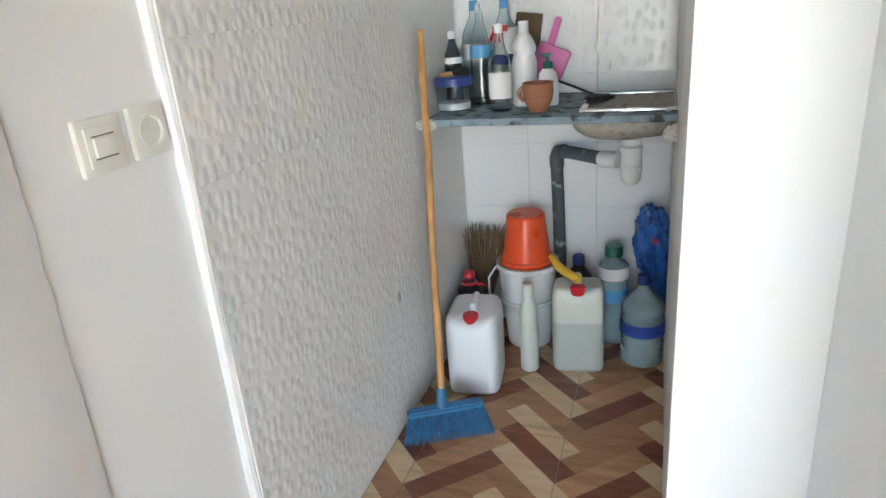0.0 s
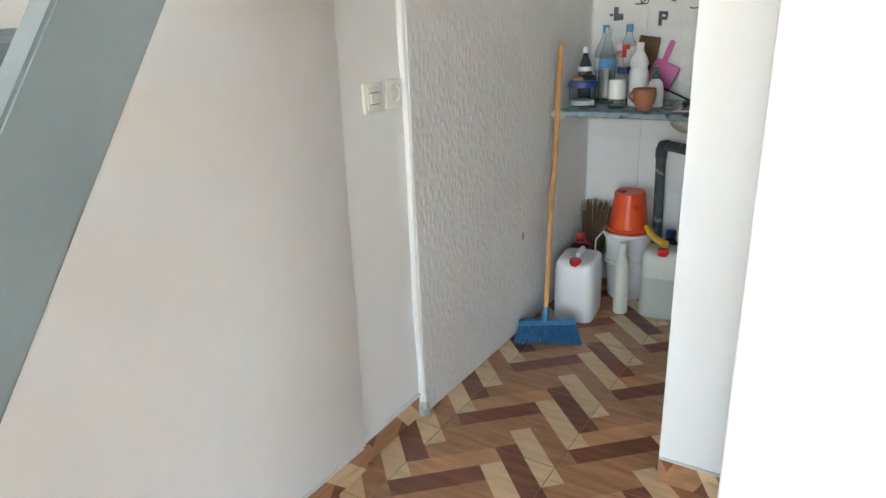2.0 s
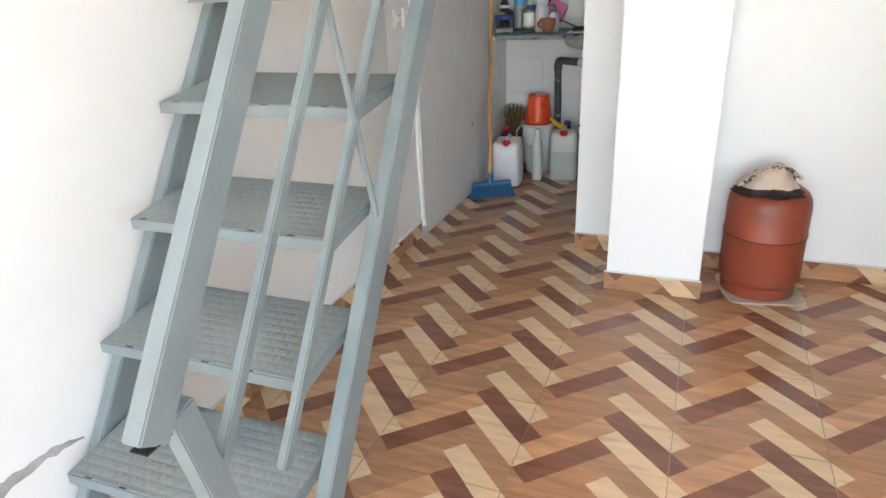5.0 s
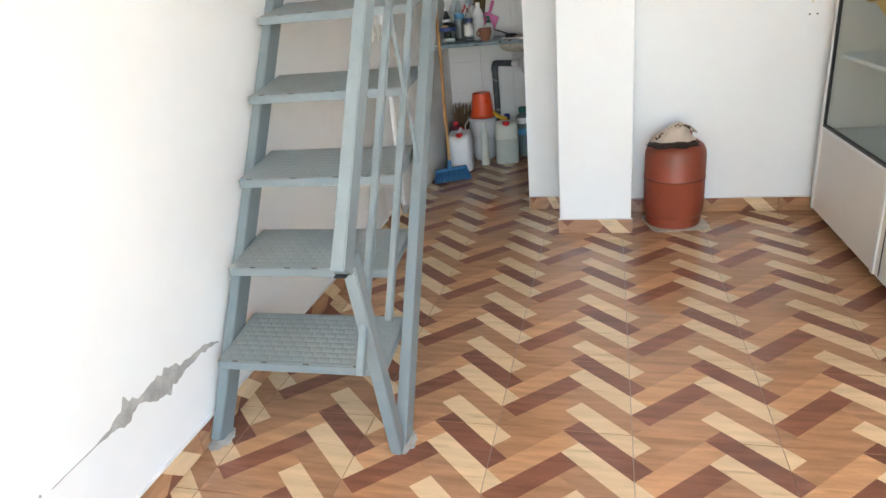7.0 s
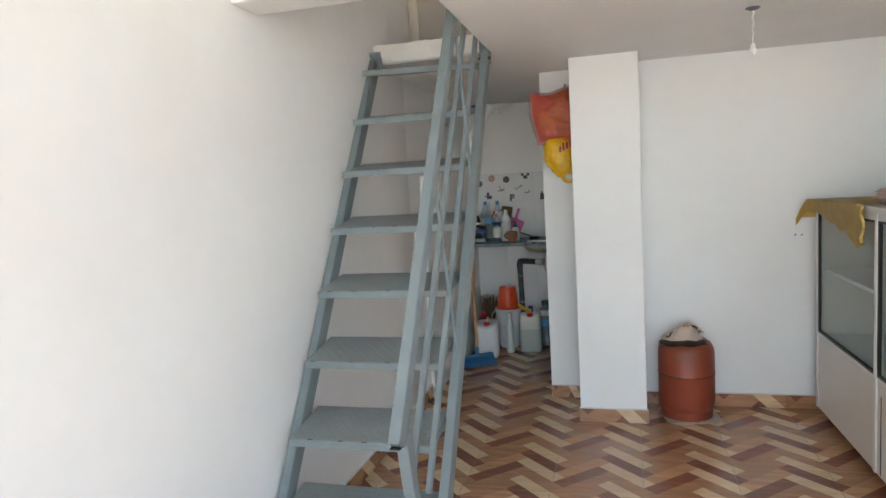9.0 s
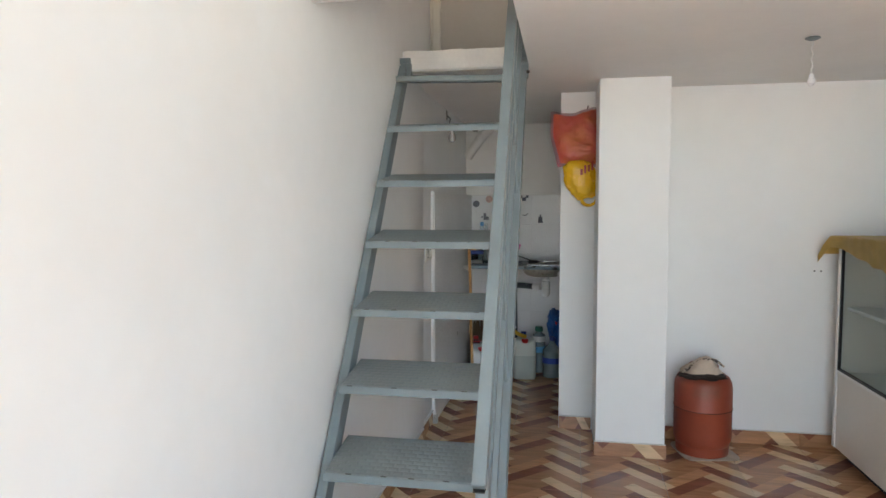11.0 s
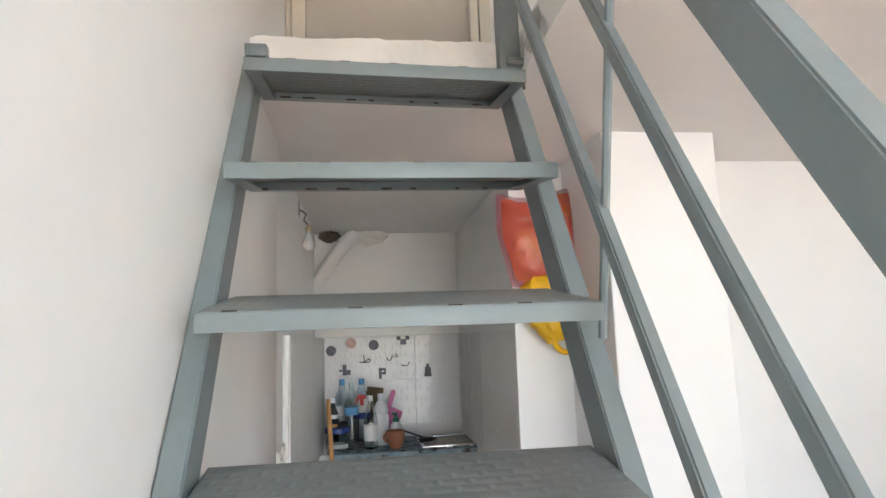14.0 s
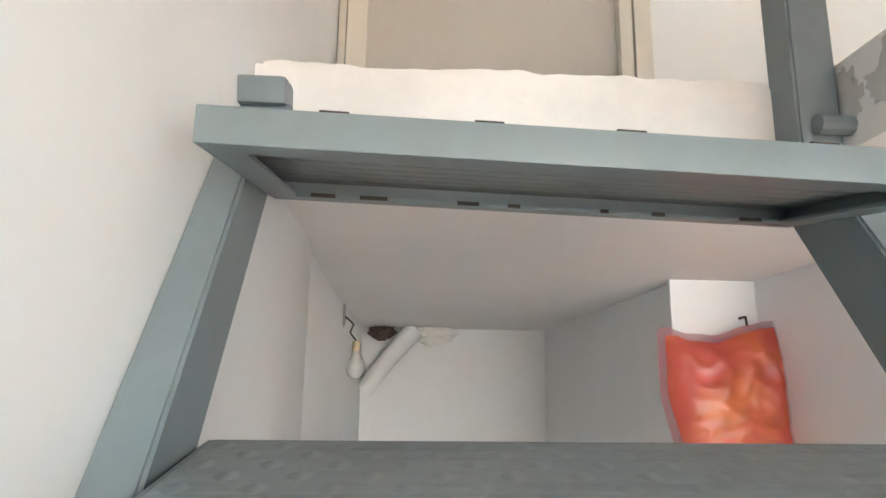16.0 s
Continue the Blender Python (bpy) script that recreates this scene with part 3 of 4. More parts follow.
part("sheet", card(), CARD, mat_ob)
gas = thing("gas_bottle", (gx, gy, 0.008), "worn orange-red steel gas bottle standing on cardboard", "gas bottle")
R = 0.157
part("body", lathe([(0, 0.035), (0.13, 0.035), (R - 0.012, 0.048), (R - 0.002, 0.075), (R, 0.10), (R, 0.252), (R + 0.002, 0.255), (R + 0.002, 0.262), (R, 0.265), (R, 0.375), (R - 0.004, 0.405), (R - 0.018, 0.432), (R - 0.05, 0.455), (0.05, 0.468), (0, 0.47)], gx, gy, 0.008, 48), GAS, gas)
part("seam", lathe([(R + 0.0025, 0.256), (R + 0.0032, 0.258), (R + 0.0025, 0.260)], gx, gy, 0.008, 48), DARK, gas, "dark weld seam")
part("foot_ring", lathe([(0.135, 0.0), (0.142, 0.0), (0.145, 0.05), (0.138, 0.05)], gx, gy, 0.006, 40), GAS, gas)
part("collar", lathe([(0.075, 0.45), (0.08, 0.45), (0.08, 0.50), (0.075, 0.50)], gx, gy, 0.008, 30), GAS, gas)
hat = thing("cloth_cap", (gx - 0.03, gy - 0.04, 0.45), "beige cap with spotted trim lying on the gas bottle", "cap")


def slump(q):
    up = max(0.0, q.z)
    return Vector((q.x * (1.15 - 0.62 * up) + 0.34 * up, q.y * (1 - 0.45 * up), max(q.z, -0.2)))


def ridge(k, n, lift):
    """A point along the cap's folded ridge, from its low end over the peak."""
    f = k / n
    return (gx - 0.135 + 0.225 * f, gy - 0.088 + 0.03 * math.sin(math.pi * f), 0.478 + lift + 0.072 * math.sin(math.pi * min(1.0, f / 0.72) / 2) ** 1.3 - 0.10 * max(0.0, f - 0.78) ** 1.2 * 2)


part("crown", lump(gx - 0.025, gy - 0.045, 0.478, 0.09, 0.08, 0.08, 0.16, 5, 0.85, 2, shape=slump), HATCLOTH, hat)
part("spotted_trim", tube([ridge(k, 15, 0.0) for k in range(16)], [0.006 + 0.006 * math.sin(math.pi * k / 15) for k in range(16)], 8), LEOPARD, hat, "leopard-spotted edge")
part("brim", lump(gx - 0.025, gy - 0.078, 0.464, 0.112, 0.088, 0.015, 0.3, 6, 0.8, 5), DARKCLOTH, hat, "dark brown underside")

# ---- the glazed cabinet ----
SHIFT = Vector((0.0, -0.045, 0.0))
CX, CY0, CY1 = 2.33, -0.52, 1.185
cab = thing("display_cabinet", (2.55, 0.33, 0), "cream and white glazed display cabinet against the wall", "cabinet")
# a dark box paints the shade in the gap below the raised cabinet
part("plinth", box(CX + 0.07, CY0 + 0.03, 0, XR - 0.02, CY1 - 0.04, 0.075), DARK, cab, "dark box for the shaded gap underneath")
part("body_panel", box(CX + 0.006, CY0, 0.07, CX + 0.022, CY1, 0.495), PANEL, cab, "cream lower panel")
part("bottom_board", box(CX + 0.02, CY0, 0.07, XR - 0.01, CY1, 0.09), PANEL, cab)
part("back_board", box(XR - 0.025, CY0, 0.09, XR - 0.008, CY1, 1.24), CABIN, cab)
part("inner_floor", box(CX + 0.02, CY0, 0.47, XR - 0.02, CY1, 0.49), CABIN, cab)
part("shelf", box(CX + 0.05, CY0 + 0.01, 0.838, XR - 0.03, CY1 - 0.01, 0.856, 0.002), ALU, cab, "white inner shelf")
part("top", box(CX - 0.006, CY0 - 0.006, 1.218, XR - 0.006, CY1 + 0.004, 1.243, 0.004), ALU, cab)
for ya in (CY1 - 0.014, CY0):
    part("side_panel", box(CX + 0.02, ya, 0.07, XR - 0.02, ya + 0.014, 1.22), PANEL, cab)
for ya, yb in ((CY1 - 0.03, CY1), (0.315, 0.345), (CY0, CY0 + 0.03)):
    part("upright", box(CX - 0.002, ya, 0.07, CX + 0.03, yb, 1.22, 0.003), ALU, cab)
for za, zb in ((0.492, 0.507), (1.185, 1.219)):
    part("cross_rail", box(CX, CY0 + 0.03, za, CX + 0.028, CY1 - 0.03, zb, 0.003), ALU, cab)
for ya, yb in ((0.345, CY1 - 0.03), (CY0 + 0.03, 0.315)):
    pane = part("glass_pane", box(CX + 0.012, ya, 0.507, CX + 0.016, yb, 1.185), GLASS, cab, "clear glass pane")
    pane.visible_shadow = False
    g = bmesh.new()
    for q in (box(CX + 0.002, ya, 0.507, CX + 0.018, ya + 0.011, 1.185), box(CX + 0.002, yb - 0.011, 0.507, CX + 0.018, yb, 1.185), box(CX + 0.002, ya + 0.011, 0.507, CX + 0.018, yb - 0.011, 0.518), box(CX + 0.002, ya + 0.011, 1.174, CX + 0.018, yb - 0.011, 1.185)):
        g = join(g, q)
    part("seal", g, GASKET, pane, "black rubber seal", False)
part("door_seam", box(CX + 0.0035, 0.27, 0.08, CX + 0.0065, 0.274, 0.43), DARK, cab)


def drape():
    """A cloth over the cabinet's end, hanging in a slant over the front and the far corner."""
    bm = bmesh.new()
    nu, nv = 46, 40
    y0, y1 = 0.42, 1.30
    grid = []
    for i in range(nu + 1):
        f = i / nu
        y = y0 + (y1 - y0) * f
        hang = 0.05 + 0.14 * (1 - abs(f - 0.10) / 0.9) * (1 - 0.5 * f)
        hang *= 1 + 0.15 * noise.noise((f * 6, 0, 0))
        width = 0.30
        col = []
        for j in range(nv + 1):
            s = (width + hang) * j / nv
            wob = 0.006 * noise.noise((f * 7, s * 9, 1)) + 0.003 * noise.noise((f * 22, s * 22, 4))
            if s < width:
                p = Vector((CX + width - s - 0.015, y, 1.247 + abs(wob)))
            else:
                p = Vector((CX - 0.015 - abs(wob) * 1.5, y, 1.247 - (s - width)))
            if y > CY1 + 0.006:
                over = y - CY1 - 0.006
                p.y = CY1 + 0.006 + over * 0.35
                p.z -= over * 0.95
            p.x -= 0.075 * max(0.0, f - 0.78) / 0.22 * (1.0 if s > width * 0.7 else 0.4)
            col.append(bm.verts.new(p))
        grid.append(col)
    for a, b in zip(grid, grid[1:]):
        for j in range(nv):
            bm.faces.new((a[j], a[j + 1], b[j + 1], b[j]))
    bmesh.ops.solidify(bm, geom=bm.faces[:], thickness=-0.003)
    return bm


cloth = thing("table_cloth", (2.45, 0.85, 1.245), "mustard yellow cloth draped over the cabinet corner", "cloth")
part("sheet", drape(), YCLOTH, cloth)
part("hem", tube([(CX - 0.022, 0.425 + 0.02 * math.sin(i), 1.24 - 0.018 * i) for i in range(10)], 0.007), YCLOTH, cloth, "frayed yellow hem")
rag = thing("folded_rag", (2.5, 0.36, 1.245), "crumpled pinkish grey rag on the cabinet", "rag")
part("bundle", lump(2.50, 0.36, 1.285, 0.13, 0.15, 0.045, 0.4, 7, 1.0, 9), RAG, rag)

# ---- bags hanging in the nook ----
SHIFT = Vector((0.011, -0.008, 0.0))
bag = thing("red_plastic_bag", (0.88, 1.30, 1.92), "crumpled thin red plastic bag hanging beside the pillar", "plastic bag")


def sack(hw, hd, zlo, zhi, inset, seed):
    """A flat hanging bag: a pillow with a slanting top edge, pinched seams and deep creases."""
    bm = bmesh.new()
    nu, nv = 46, 46
    sides = []
    for face in (-1, 1):
        grid = []
        for j in range(nv + 1):
            v = j / nv
            row = []
            for i in range(nu + 1):
                u = 2 * i / nu - 1
                left = -hw + inset + 0.045 * max(0.0, 0.55 - v) / 0.55
                right = hw - inset
                x = 0.903 + left + (right - left) * (u + 1) / 2
                top = zhi + 0.022 * u - 0.010 * math.cos(3 * u) + 0.006 * noise.noise((u * 4, seed, 0))
                z = zlo + 0.006 * math.sin(u * 5) + (top - zlo) * v
                edge = (1 - abs(u) ** 3.5) * (1 - abs(2 * v - 1) ** 4)
                q = Vector((x * 9 + z * 5, z * 13 - x * 4, seed + face))
                crease = (1 - abs(noise.noise(q * 0.8))) ** 3 * 0.016 + (1 - abs(noise.noise(q * 2.1))) ** 4 * 0.007
                sag = 0.72 + 0.38 * (1 - v)
                row.append(bm.verts.new((x, 1.300 + face * edge * (hd * sag + crease), z)))
            grid.append(row)
        for p, q in zip(grid, grid[1:]):
            for i in range(nu):
                bm.faces.new((p[i], p[i + 1], q[i + 1], q[i]))
        sides.append(grid)
    bmesh.ops.remove_doubles(bm, verts=bm.verts, dist=0.0004)
    return bm


part("contents", sack(0.158, 0.030, 1.668, 1.975, 0.014, 3.0), RED_BAG, bag, "orange bag inside")
part("film", sack(0.162, 0.034, 1.648, 1.992, 0.0, 3.0), PINK_BAG, bag, "thin pink outer film")
ybag = thing("yellow_plastic_bag", (0.9, 1.31, 1.6), "yellow plastic carrier bag hanging under the red bag", "plastic bag")
part("film", lump(0.922, 1.30, 1.575, 0.094, 0.055, 0.115, 0.13, 5, 0.75, 3, 54, 40, shape=lambda q: Vector((q.x * (1 + 0.12 * q.z) - 0.2 * q.z, q.y, q.z))), YEL_BAG, ybag)
part("handle", tube([(0.965 + 0.045 * math.cos(a) + 0.01, 1.30, 1.462 + 0.045 * math.sin(a)) for a in [math.pi * (1.0 + 0.11 * k) for k in range(11)]], [0.012 - 0.0005 * k for k in range(11)]), YEL_BAG, ybag)
for k in range(4):
    part("print_bar", box(0.922 + 0.021 * k, 1.238, 1.60 + 0.009 * k, 0.935 + 0.021 * k, 1.242, 1.635 + 0.012 * k + 0.01 * (k % 2), 0.002), BAG_INK, ybag, "dark red print")
part("hook", tube([(0.97, 1.366, 2.02), (0.965, 1.33, 2.02), (0.962, 1.32, 2.0)], 0.003), RUST, bag)

SHIFT = Vector((0.0, 0.0, 0.0))
# ---- ceiling lamp holder, alcove bulb and drain pipe ----
lamp = thing("lamp_holder", (1.842, 0.215, CEILING), "bare lamp holder hanging on a twisted wire", "lamp holder")
part("rose", lathe([(0, 0), (0.028, 0), (0.03, -0.004), (0.012, -0.012), (0, -0.013)], 1.842, 0.215, CEILING), STEEL, lamp)
part("wire", tube([(1.842 + 0.004 * math.sin(k * 1.7), 0.215 + 0.004 * math.cos(k * 1.7), CEILING - 0.01 - 0.012 * k) for k in range(13)], 0.002), PVC_WHITE, lamp)
part("socket", lathe([(0, 0), (0.009, 0), (0.010, -0.016), (0.015, -0.022), (0.015, -0.038), (0.010, -0.041), (0.010, -0.047), (0, -0.047)], 1.842, 0.215, CEILING - 0.15), WHITE_PL, lamp)
bulb = thing("wall_bulb", (0.045, 1.87, 2.04), "unlit bare bulb hanging on loose wires", "light bulb")
part("wire", tube([(0.0, 1.89, 2.065), (0.02, 1.88, 2.05), (0.035, 1.86, 2.035), (0.025, 1.865, 2.01), (0.045, 1.862, 1.985)], 0.003), BLACK_PL, bulb)
part("cap", lathe([(0, 0), (0.012, 0), (0.014, -0.012), (0.0135, -0.03), (0, -0.03)], 0.046, 1.862, 1.985), BRASS, bulb)
part("globe", lathe([(0.0125, 0), (0.014, -0.012), (0.026, -0.038), (0.029, -0.055), (0.024, -0.073), (0.012, -0.083), (0, -0.085)], 0.046, 1.862, 1.956), BULBGLASS, bulb)
drain = thing("drain_elbow", (0.15, 2.78, 2.0), "white painted drain pipe elbow in the ceiling corner", "pipe")
part("pipe", tube([(0.245, 2.775, 2.10), (0.19, 2.775, 2.045), (0.13, 2.778, 1.975), (0.07, 2.785, 1.895), (0.025, 2.80, 1.83)], [0.045, 0.042, 0.04, 0.039, 0.038], 16), CEIL, drain)
part("plaster_lump", lump(0.325, 2.79, 2.08, 0.085, 0.045, 0.045, 0.35, 6, 1, 3), ROUGH, drain, "rough plaster collar")
part("broken_hole", lump(0.09, 2.79, 2.085, 0.05, 0.04, 0.03, 0.5, 8, 1, 6), HOLE, drain, "dark broken hole")
structure("trim_wirehole", lump(0.0, 1.895, 2.066, 0.006, 0.03, 0.03, 0.4, 8), CEMENT, "chipped wire outlet", True)

# ---- switch and socket ----
SHIFT = Vector((0.0, 0.062, 0.035))
sw = thing("light_switch", (0, 1.098, 1.081), "ivory light switch on the plaster strip", "switch")
part("plate", box(0.0, 1.056, 1.040, 0.010, 1.141, 1.122, 0.003), IVORY, sw)
part("rim", box(0.009, 1.068, 1.052, 0.013, 1.129, 1.110, 0.002), IVORY, sw)
part("rocker", box(0.011, 1.078, 1.066, 0.018, 1.119, 1.094, 0.003), IVORY, sw)
for zz in (1.063, 1.0955):
    part("gap", box(0.0128, 1.077, zz, 0.0138, 1.120, zz + 0.0015), DARK, sw)
so = thing("wall_socket", (0, 1.198, 1.083), "ivory power socket beside the tiled wall", "socket")
part("plate", box(0.0, 1.160, 1.042, 0.010, 1.236, 1.124, 0.003), IVORY, so)
part("well", turned(lathe([(0.027, 0), (0.027, 0.003), (0.023, 0.003), (0.021, -0.006), (0, -0.006)], 0.012, 1.198, 1.083, 28), 90, (0.012, 1.198, 1.083), "Y"), IVORY, so)
for dy in (-0.0095, 0.0095):
    part("hole", box(0.0075, 1.198 + dy - 0.003, 1.080, 0.0095, 1.198 + dy + 0.003, 1.086), DARK, so)

# ---- sink counter ----
SHIFT = Vector((0.055, 0.008, -0.006))
counter = thing("sink_counter", (0.42, 2.6, 0.93), "thin stained counter slab with a sink set into it", "counter")


def slab():
    bm = bmesh.new()
    n = 50
    rows = []
    for i in range(n + 1):
        x = 0.032 + (0.80 - 0.032) * i / n
        e = 0.004 * noise.noise((x * 18, 0, 0))
        rows.append([bm.verts.new(p) for p in ((x, 2.816, 0.944), (x, 2.345, 0.944), (x, 2.332 + e, 0.940), (x, 2.332 + e, 0.921 - abs(e)), (x, 2.345, 0.917), (x, 2.816, 0.917))])
    for p, q in zip(rows, rows[1:]):
        for a in range(6):
            bm.faces.new((p[a], p[(a + 1) % 6], q[(a + 1) % 6], q[a]))
    bm.faces.new(rows[0])
    bm.faces.new(rows[-1][::-1])
    return bm


part("slab", slab(), SHELFTOP, counter)
part("plaster_dab", lump(0.03, 2.335, 0.925, 0.03, 0.02, 0.017, 0.4, 7), ROUGH, counter, "white plaster dab")
part("plaster_dab", lump(0.775, 2.345, 0.885, 0.03, 0.025, 0.022, 0.4, 7, 1, 5), ROUGH, counter, "white plaster dab")
part("basin", lump(0.63, 2.52, 0.913, 0.17, 0.155, 0.068, 0.05, 5, 0.8, 1, shape=lambda q: Vector((q.x, q.y, min(q.z, 0.05)))), SINKSTONE, counter, "speckled underside of the basin")
part("sink_rim", join(box(0.50, 2.36, 0.9445, 0.79, 2.385, 0.955, 0.004), box(0.50, 2.70, 0.9445, 0.79, 2.725, 0.955, 0.004), box(0.50, 2.385, 0.9445, 0.522, 2.70, 0.955, 0.004), box(0.768, 2.385, 0.9445, 0.79, 2.70, 0.955, 0.004)), STAINLESS, counter, "worn metal sink rim")
part("bowl", box(0.522, 2.385, 0.9445, 0.768, 2.70, 0.9465), SINKSTONE, counter)
SHIFT = Vector((0.06, 0.01, -0.018))
trap = thing("sink_drain", (0.64, 2.57, 0.68), "white bottle trap with a grey waste pipe", "drain")
part("trap", lathe([(0, 0), (0.02, 0.004), (0.03, 0.015), (0.033, 0.03), (0.033, 0.05), (0.036, 0.052), (0.036, 0.066), (0.033, 0.068), (0.033, 0.112), (0.036, 0.114), (0.036, 0.128), (0.026, 0.132), (0.024, 0.138), (0.03, 0.14), (0.03, 0.155), (0.024, 0.157), (0.024, 0.185), (0, 0.185)], 0.641, 2.57, 0.682), PVC_WHITE, trap)
pts = [(0.60, 2.575, 0.765), (0.555, 2.60, 0.762), (0.43, 2.72, 0.757), (0.385, 2.765, 0.752), (0.368, 2.782, 0.735), (0.366, 2.785, 0.70), (0.372, 2.785, 0.45), (0.378, 2.785, 0.0)]
part("waste_pipe", tube(pts[1:], 0.0235, 16), PVC_GREY, trap, "dark grey pipe")
part("pipe_nut", tube(pts[:2] + [(0.545, 2.61, 0.762)], 0.028, 14), PVC_WHITE, trap)
part("pipe_elbow", tube([(0.40, 2.75, 0.755), (0.375, 2.776, 0.748), (0.366, 2.785, 0.725), (0.366, 2.785, 0.69)], 0.027, 16), PVC_GREY, trap)

# ---- things on the counter ----
CZ = 0.9445
SHIFT = Vector((0.071, 0.0, -0.005))


def bottle(name, x, y, z, h, r, body, capm, label_text, labels=(), neck=0.3, cap_r=0.4, ribs=0, group="", category="bottle", shoulder=0.62, hollow=True):
    """A bottle: hollow turned body, cap, and label bands (z0, z1, material)."""
    e = thing(name, (x, y, z), label_text, category, group)
    prof = [(0, 0.004), (r * 0.7, 0.0), (r * 0.95, 0.004), (r, 0.02)]
    n = 18
    for k in range(1, n):
        f = k / n
        w = r * (1 - (0.022 * (1 - math.cos(2 * math.pi * f * ribs)) if ribs else 0))
        prof.append((w, 0.02 + (shoulder * h - 0.02) * f))
    for k in range(0, 9):
        f = k / 8
        s = 0.5 + 0.5 * math.cos(math.pi * f)
        prof.append((r * (neck + (1 - neck) * s), shoulder * h + (0.90 - shoulder) * h * f))
    prof.append((r * neck, 0.94 * h))
    if hollow:
        inner = [(max(0.001, a - 0.0018), b + (0.002 if i < 3 else 0)) for i, (a, b) in enumerate(prof)][1:]
        prof = prof + inner[::-1] + [(0, 0.007)]
    else:
        prof = prof + [(0, 0.945 * h)]
    bd = part("body", lathe(prof, x, y, z, 24), body, e)
    c = r * cap_r
    part("cap", lathe([(0, 0.9 * h), (c, 0.9 * h), (c, 0.985 * h), (c * 0.9, h), (0, h)], x, y, z, 18), capm, e)
    for za, zb, m in labels:
        part("label", lathe([(r + 0.0008, za * h), (r + 0.0014, za * h), (r + 0.0014, zb * h), (r + 0.0008, zb * h)], x, y, z, 24), m, e, "printed label band")
    return e


SHIFT = Vector((0.047, 0.0, -0.005))
jar = thing("plastic_jar", (0.072, 2.50, CZ), "clear plastic jar of white powder with a blue lid", "jar")
part("body", lathe([(0, 0.002), (0.052, 0.002), (0.056, 0.008), (0.059, 0.085), (0.057, 0.085), (0.054, 0.008), (0, 0.006)], 0.088, 2.50, CZ), CLEAR, jar)
part("powder", lathe([(0, 0.006), (0.053, 0.006), (0.053, 0.026), (0.02, 0.034), (0, 0.03)], 0.088, 2.50, CZ), POWDER, jar)
part("lid", lathe([(0.06, 0.082), (0.064, 0.082), (0.064, 0.105), (0.058, 0.11), (0, 0.11)], 0.088, 2.50, CZ), NAVY_PL, jar, "dark blue lid")
stopper = thing("cork_stopper", (0.062, 2.49, CZ + 0.11), "brown cork lid lying on the jar", "cork")
part("cork", lathe([(0, 0), (0.022, 0), (0.024, 0.004), (0.022, 0.012), (0, 0.013)], 0.066, 2.50, CZ + 0.1105), WOODSTICK, stopper)
# a loose black cap, shaped as a small crumpled lump
lidt = thing("black_cap", (0.11, 2.51, CZ + 0.11), "black plastic cap lying on the jar", "plastic scrap")
part("cap", lump(0.116, 2.505, CZ + 0.121, 0.026, 0.024, 0.014, 0.3, 7, 1, 2), BLACK_PL, lidt)
bottle("small_bottle", 0.062, 2.60, CZ, 0.245, 0.030, DARK_CLEAR, WHITE_PL, "small dark bottle with a white neck label", [(0.58, 0.66, LABEL_WHITE)], 0.38, 0.42, group="bottles on the counter")
SHIFT = Vector((0.071, 0.0, -0.005))
bottle("water_bottle", 0.083, 2.735, CZ, 0.335, 0.046, CLEAR, LABEL_LBLUE, "clear water bottle with a light blue cap", [(0.42, 0.58, LABEL_WHITE)], 0.3, 0.34, 5, "bottles on the counter")
bottle("water_bottle", 0.190, 2.735, CZ, 0.335, 0.046, CLEAR, LABEL_LBLUE, "clear water bottle with a blue cap and white label", [(0.46, 0.72, LABEL_WHITE), (0.36, 0.45, LABEL_BLUE)], 0.3, 0.34, 5, "bottles on the counter")
bottle("glass_bottle", 0.136, 2.60, CZ, 0.325, 0.036, GLASSWARE, GLASSWARE, "tall clear glass bottle with a blue label", [(0.48, 0.60, LABEL_LBLUE)], 0.34, 0.36, 0, "bottles on the counter", shoulder=0.5)
bottle("glass_bottle", 0.234, 2.45, CZ, 0.262, 0.035, GLASSWARE, WHITE_PL, "clear glass bottle with a white cap and label", [(0.16, 0.46, LABEL_WHITE)], 0.34, 0.38, 0, "bottles on the counter", shoulder=0.5)
cb = thing("cleaner_bottle", (0.29, 2.56, CZ), "opaque white plastic cleaner bottle", "bottle", "bottles on the counter")
part("body", lathe([(0, 0), (0.036, 0), (0.041, 0.006), (0.041, 0.135), (0.038, 0.15), (0.034, 0.16), (0.038, 0.17), (0.039, 0.18), (0.033, 0.20), (0.02, 0.222), (0.015, 0.228), (0, 0.228)], 0.29, 2.56, CZ), WHITE_PL, cb)
part("cap", lathe([(0, 0.226), (0.0165, 0.226), (0.0165, 0.258), (0.015, 0.262), (0, 0.262)], 0.29, 2.56, CZ), WHITE_PL, cb)
spray = thing("red_trigger_head", (0.20, 2.66, 1.17), "red spray trigger head on a bottle", "spray head")
part("head", join(box(0.165, 2.655, 1.175, 0.215, 2.675, 1.195, 0.004), bar((0.172, 2.665, 1.18), (0.155, 2.665, 1.145), 0.012, 0.008), box(0.182, 2.658, 1.14, 0.20, 2.674, 1.176, 0.003)), RED_PL, spray)
pump = thing("soap_dispenser", (0.367, 2.55, CZ), "white pump soap bottle with a green pump", "soap dispenser")
part("body", lathe([(0, 0), (0.031, 0), (0.034, 0.005), (0.034, 0.07), (0.028, 0.10), (0.014, 0.116), (0, 0.118)], 0.367, 2.55, CZ), WHITE_PL, pump)
